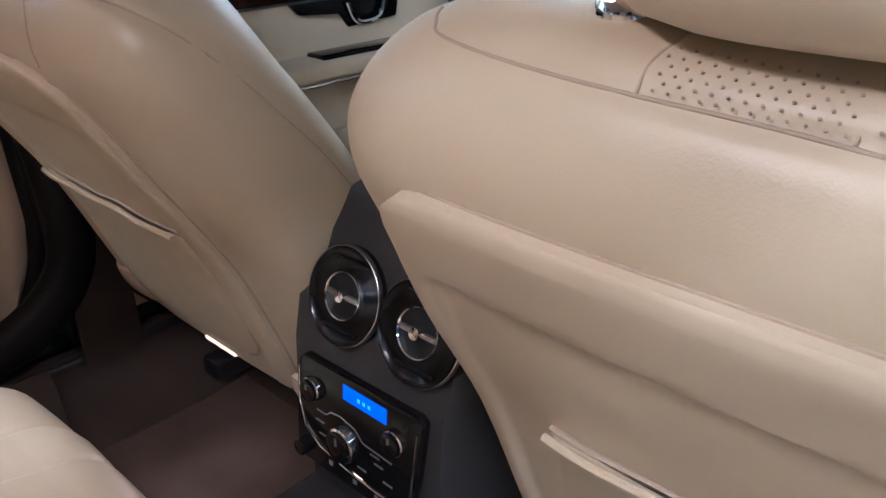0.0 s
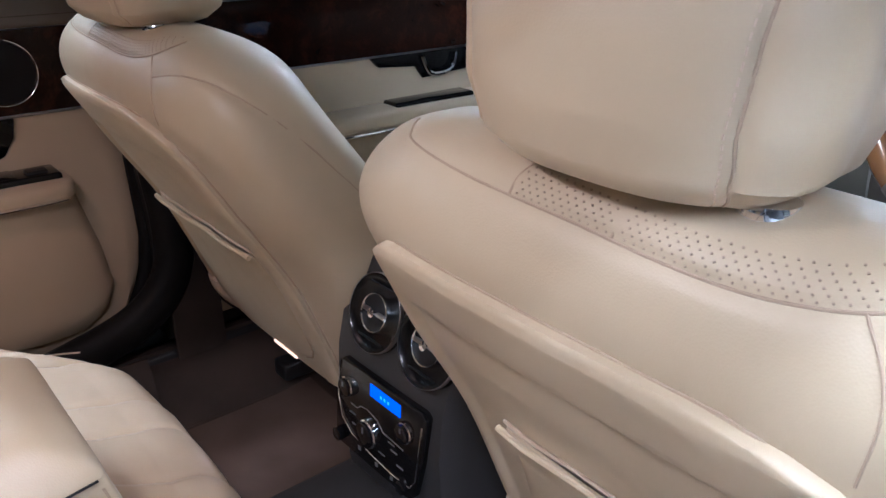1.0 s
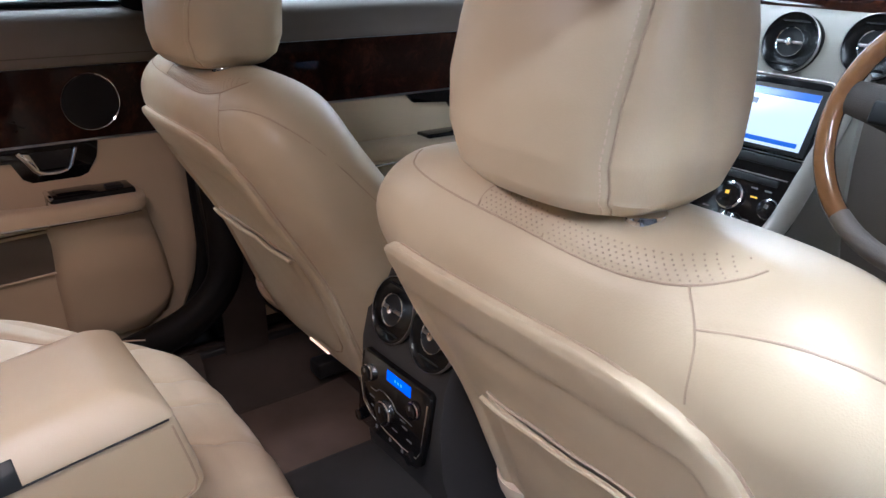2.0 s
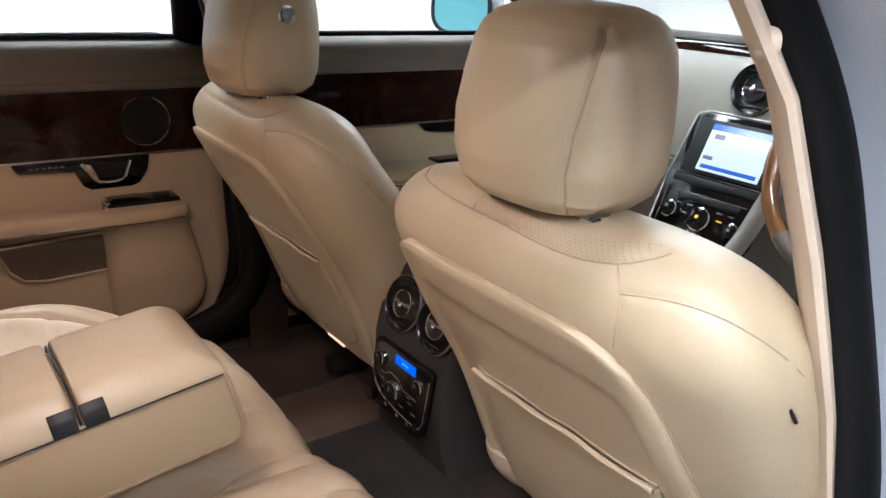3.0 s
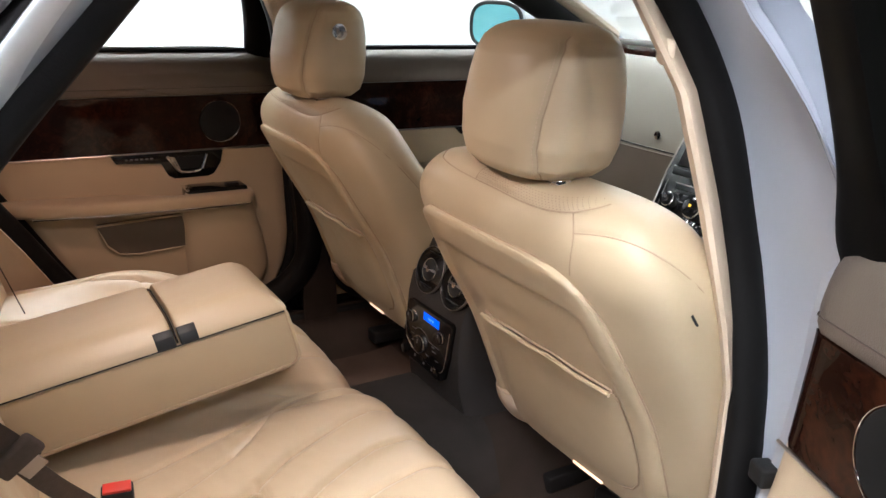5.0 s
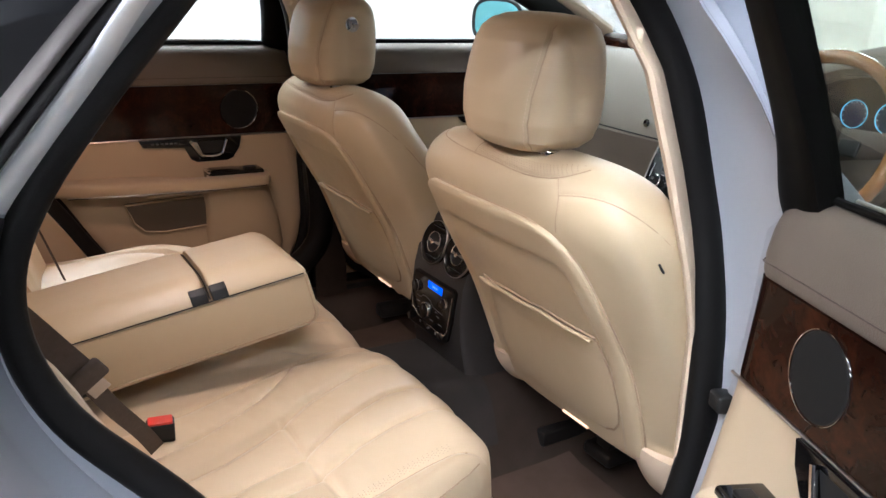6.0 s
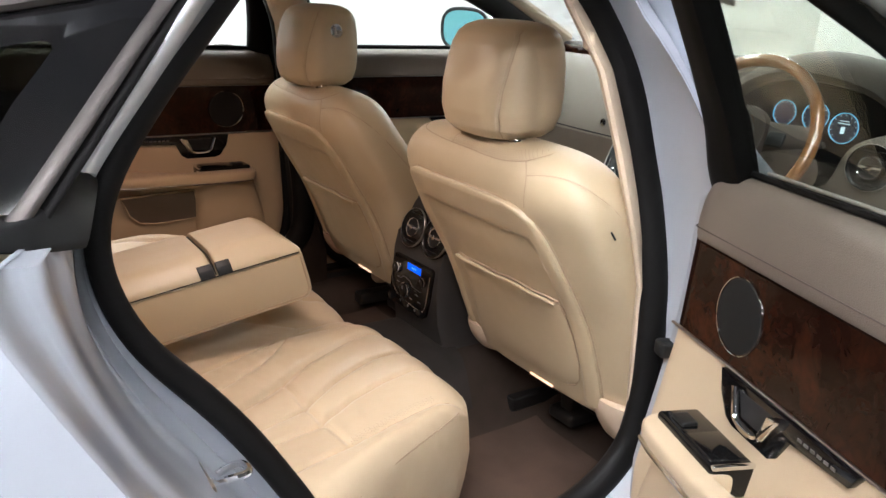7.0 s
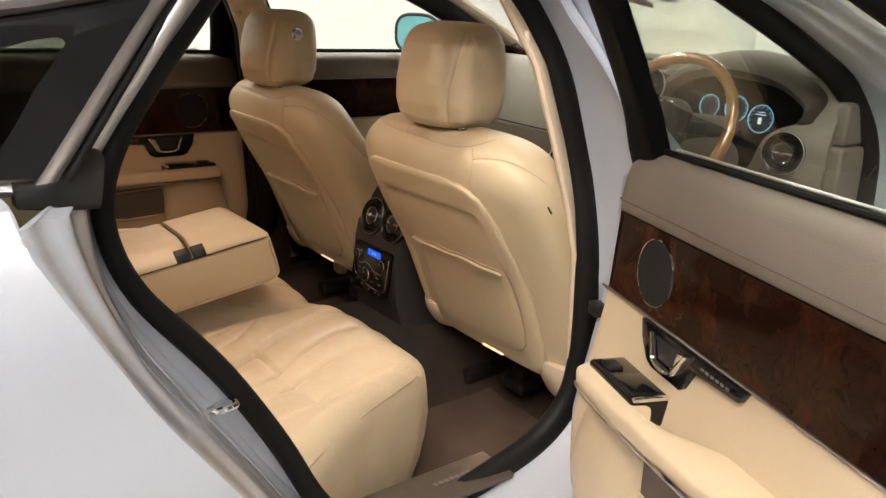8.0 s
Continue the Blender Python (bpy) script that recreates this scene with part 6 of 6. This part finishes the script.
rim_line = smooth_path([Vector((x, 0, z)) for x, z in BOWL], 5, True)
mid = Vector((0.39, 0, 0.975))
rings = []
for u in span(0, 1, 14):
    ring = []
    for p in rim_line:
        d = p - mid
        k = min((0.655 - mid.x if d.x > 0 else mid.x - 0.145) / max(abs(d.x), 1e-6), (1.108 - mid.z if d.z > 0 else mid.z - 0.50) / max(abs(d.z), 1e-6))
        q = mid + d * (1 + max(k - 1, 0.02) * u)
        ring.append(Vector((q.x, dash_y(q.x, q.z) + 0.006 * max(0.0, 1 - u / 0.12) ** 2, q.z)))
    rings.append(ring)
part("driver_side", sheet([r + r[:1] for r in rings], (0, 0.012, 0)), DASHMID, dash, "taupe leather dashboard face behind the steering wheel")
rings = [[Vector(((mid + (p - mid) * k).x, dash_y(p.x, p.z) + d, (mid + (p - mid) * k).z)) for p in rim_line] for k, d in ((1.02, 0.004), (1.0, 0.005), (0.985, 0.012), (0.96, 0.035), (0.94, 0.06))]
rings += [[Vector((mid.x + (p.x - mid.x) * k, 2.952, mid.z + (p.z - mid.z) * k)) for p in rim_line] for k in (0.92, 0.6, 0.2, 0.01)]
binn = part("instrument_panel", loft(rings, caps=False), SATIN, dash, "black instrument panel")
arch = smooth_path([Vector((x, 0, z)) for x, z in BOWL[:9]], 6)
hood = []
for out, back, lift in ((-0.004, -0.006, -0.004), (-0.002, -0.028, -0.001), (0.004, -0.034, 0.003), (0.012, -0.030, 0.008), (0.022, -0.008, 0.014), (0.030, 0.03, 0.020), (0.034, 0.08, 0.022), (0.030, 0.15, 0.018)):
    row = []
    for i, p in enumerate(arch):
        d = (p - mid).normalized()
        f = min(1.0, i / 6, (len(arch) - 1 - i) / 6) ** 0.5
        row.append(Vector((p.x + d.x * out, dash_y(p.x, p.z) + back * (0.25 + 0.75 * f), p.z + d.z * out + lift * f)))
    hood.append(row)
part("instrument_hood", sheet(hood, (0, 0.004, -0.006)), DASHTOP, dash, "dark leather hood over the instruments")
for x, z, r in ((0.287, 1.006, 0.031), (0.370, 1.008, 0.034), (0.444, 0.991, 0.036)):
    m = facing(x, 2.938, z, (0, -1, 0.12))
    d = part("dial", turned(((r * 0.965, 0.0), (r, 0.001), (r, 0.002), (r * 0.965, 0.002)), m, 40), DIALGLOW, binn, "glowing blue dial ring")
    part("dial_face", turned(((0.0, 0.0), (r * 0.92, 0.0), (r * 0.92, 0.0008), (0.0, 0.0008)), m, 36), material("dim_blue_dial_face", (0.0, 0.01, 0.03), 0.2, emit=(0.0, 0.05, 0.16), power=0.15), binn)
    ticks = [moved(rbox(-0.0006, 0.0006, r * 0.78, r * 0.9, 0.0008, 0.0016, 0), m @ pose(0, 0, 0, 0, 0, a)) for a in range(-130, 131, 26)]
    part("dial_ticks", joined(*ticks), DIALWHITE, d)
m = facing(0.444, 2.936, 0.991, (0, -1, 0.12)) @ Matrix.Scale(0.8, 4)
part("dial_icon", joined(moved(rbox(-0.006, 0.006, -0.016, 0.004, 0.001, 0.002, 0), m), moved(rbox(-0.018, 0.018, 0.012, 0.015, 0.001, 0.002, 0), m), moved(rbox(-0.014, 0.014, 0.02, 0.022, 0.001, 0.002, 0), m)), DIALWHITE, binn)
# end cap beside the open driver's door
part("end_cap", joined(rbox(0.645, 0.686, 2.905, 3.10, 0.70, 0.955, 0.010), rbox(0.645, 0.680, 2.915, 3.10, 0.957, 1.06, 0.010)), DASHMID, dash, "taupe dashboard end cap")

# centre stack
stack = thing("centre_stack", "gloss black centre stack with lit touch screen", "car radio")
sm = Matrix.Translation((0.028, 2.735, 0.854)) @ pose(0, 0, 0, 90 - 26)   # local y up the slope, local z towards the seats


def sflat(x0, x1, y0, y1, z0, z1, r=0.0):
    return moved(rbox(x0, x1, y0, y1, z0, z1, r), sm)


outline = [(-0.106, 0.135), (-0.116, 0.0), (-0.112, -0.09), (-0.090, -0.135), (-0.06, -0.15), (0.06, -0.15), (0.085, -0.135), (0.104, -0.09), (0.108, 0.0), (0.098, 0.135), (0.085, 0.145), (-0.085, 0.145)]
part("fascia", moved(prism([Vector((x, y, -0.03)) for x, y in outline], (0, 0, 0.033), 0.003), sm), GLOSS, stack)
part("fascia_edge", tube([sm @ Vector((x * 1.03, y * 1.02, 0.0)) for x, y in outline], 0.0024, 8, True), BRUSHED, stack, "satin metal edge of the fascia")
part("screen_glass", sflat(-0.092, 0.092, 0.020, 0.132, 0.001, 0.0055, 0.001), BLACK, stack, "dark screen surround")
pic = part("screen", sflat(-0.058, 0.082, 0.027, 0.124, 0.0045, 0.0062), SCREEN, stack, "lit white touch screen")
part("screen_bar", sflat(-0.058, 0.082, 0.111, 0.124, 0.006, 0.0068), SCREENBLUE, pic)
part("screen_bar", sflat(-0.05, 0.075, 0.032, 0.040, 0.006, 0.0068), SCREENBLUE, pic)
part("screen_mark", sflat(-0.045, -0.022, 0.094, 0.104, 0.006, 0.0068), SCREENGREY, pic)
part("screen_mark", sflat(-0.052, -0.03, 0.05, 0.058, 0.006, 0.0068), SCREENGREY, pic)
part("button_strip", sflat(-0.098, 0.098, -0.004, 0.012, 0.001, 0.0065, 0.002), BLACK, stack)
part("trim_line", tube([sm @ Vector((x, 0.015, 0.006)) for x in span(-0.1, 0.1, 4)], 0.0015, 6), CHROME, stack)
part("disc_slot", sflat(-0.072, 0.072, -0.036, -0.024, 0.001, 0.006, 0.002), BLACK, stack)
part("trim_line", tube([sm @ Vector((x, -0.022, 0.006)) for x in span(-0.075, 0.085, 4)], 0.001, 6), BRUSHED, stack)
part("trim_line", tube([sm @ Vector((x, y, 0.005)) for x, y in ((-0.10, -0.02), (-0.098, -0.09), (-0.08, -0.118), (0.0, -0.128), (0.08, -0.118), (0.098, -0.09), (0.10, -0.02))], 0.0012, 6), CHROME, stack)
for x, y, r in ((-0.075, -0.064, 0.016), (0.0, -0.068, 0.022), (0.075, -0.074, 0.016)):
    m = sm @ Matrix.Translation((x, y, 0.003))
    kb = part("knob", turned(((0.0, 0.0), (r, 0.0), (r * 0.96, 0.014), (r * 0.8, 0.0155), (0.0, 0.0145)), m, 30), GLOSS, stack, "gloss black rotary knob")
    part("knob_ring", turned(((r * 0.97, 0.0), (r * 1.12, 0.001), (r * 1.1, 0.007), (r * 0.97, 0.008)), m, 32), CHROME, kb)
    part("knob_mark", moved(rbox(-0.003, 0.003, 0.0, 0.006, 0.0145, 0.0165, 0), m), AMBER if r > 0.02 else MARK, kb)
for x, y in ((-0.06, -0.045), (-0.035, -0.045), (0.035, -0.045), (0.06, -0.045), (-0.038, -0.095), (0.04, -0.06), (0.042, -0.10), (-0.04, -0.062)):
    part("button_mark", sflat(x - 0.006, x + 0.006, y - 0.0012, y + 0.0012, 0.0028, 0.0042), AMBER if (x, y) == (0.04, -0.06) else MARK, stack)
part("stack_cheek", tube(smooth_path([(0.134, 2.845, 1.0), (0.138, 2.79, 0.93), (0.136, 2.73, 0.84), (0.130, 2.67, 0.765), (0.127, 2.58, 0.735), (0.124, 2.45, 0.73)], 5), 0.017, 12), GREYTRIM, stack, "grey leather cheek beside the stack")
part("selector_plate", rbox(-0.085, 0.125, 2.42, 2.70, 0.715, 0.745, 0.008), GLOSS, stack, "gloss black gear selector plate")
part("selector_knob", turned(((0.0, 0.0), (0.030, 0.0), (0.030, 0.022), (0.027, 0.026), (0.0, 0.025)), facing(0.035, 2.675, 0.743, (0, -0.15, 1)), 36), CHROME, stack, "round metal gear selector")

# ---- steering wheel ----
wheel = thing("steering_wheel", "wood-rimmed leather steering wheel", "steering wheel")
wm = Matrix.Translation((0.400, 2.60, 0.985)) @ pose(0, 0, 0, 90 - 24)     # local z towards the driver, local y up


def wheel_arc(a0, a1, n, r=0.173):
    return [wm @ Vector((r * math.cos(radians(a)), r * math.sin(radians(a)), 0)) for a in span(a0, a1, n)]


part("wood_rim", tube(wheel_arc(-50, 60, 26), 0.0138, 14), RIMWOOD, wheel, "honey coloured polished wood rim")
part("wood_rim", tube(wheel_arc(120, 230, 26), 0.0138, 14), RIMWOOD, wheel, "honey coloured polished wood rim")
part("leather_rim", tube(wheel_arc(60, 120, 16), 0.0141, 14), RIMWOOD, wheel)
part("leather_rim", tube(wheel_arc(230, 310, 16), 0.0141, 14), TAUPE, wheel)
part("hub", moved(joined(loft([[Vector((x, y, z)) for x, y in rounded(a, b, 2.4, 36)] for z, a, b in ((-0.03, 0.05, 0.045), (0.005, 0.078, 0.07), (0.02, 0.074, 0.066), (0.03, 0.055, 0.048), (0.034, 0.02, 0.018))])), wm), DASHTOP, wheel, "dark leather hub")
part("hub_badge", turned(((0.0, 0.03), (0.016, 0.03), (0.015, 0.0365), (0.0, 0.037)), wm, 28), CHROME, wheel)
part("hub_ring", turned(((0.052, 0.028), (0.055, 0.031), (0.057, 0.027)), wm, 40), CHROME, wheel)
for a in (8, 172, 270):
    d = Vector((math.cos(radians(a)), math.sin(radians(a)), 0))
    part("spoke", moved(tube([d * 0.06, d * 0.12 + Vector((0, 0, 0.004)), d * 0.168], [0.034, 0.027, 0.022], 12, flat=0.35), wm), DASHTOP, wheel)
for sx in (1, -1):
    part("switch_pod", moved(rbox(sx * 0.1 - 0.02, sx * 0.1 + 0.02, -0.012, 0.02, 0.008, 0.018, 0.005), wm), BLACK, wheel)
part("column", tube([wm @ Vector((0, 0, -0.02)), wm @ Vector((0, 0, -0.12)), wm @ Vector((0, 0, -0.26))], [0.05, 0.055, 0.06], 16), TAUPE, wheel)
for sx in (1, -1):
    part("stalk", tube([wm @ Vector((sx * 0.04, 0.01, -0.07)), wm @ Vector((sx * 0.16, 0.03, -0.06))], [0.008, 0.007], 10), BLACK, wheel)

# ---- lamps inside the cabin ----
dome = thing("dome_lamp", "small warm lit lamp in the headlining", "lamp", "cabin lamps")
part("bezel", rbox(-0.06, 0.06, -0.04, 0.04, -0.012, 0.0, 0.005), PLASTIC, dome)
part("lens", rbox(-0.045, 0.045, -0.028, 0.028, -0.016, -0.011, 0.003), DOMELENS, dome)
dome.location = (-0.36, 1.60, 1.345)
copy_thing(dome, Matrix.Translation((0.20, 1.50, 1.368)))
area_lamp("dome_lamp_light", (-0.36, 1.60, 1.325), (-0.42, 1.55, 0.6), 0.07, 0.3 * DOME_WATTS, (1.0, 0.56, 0.38), 120)
area_lamp("dome_lamp_light", (0.20, 1.50, 1.346), (0.22, 1.66, 0.6), 0.08, DOME_WATTS, (1.0, 0.78, 0.64), 140)
for x in (-0.374, 0.376):
    area_lamp("courtesy_lamp_light", (x, 2.118, 0.5095), (x, 2.01, 0.2), 0.02, FOOT_WATTS, (1.0, 0.66, 0.46))
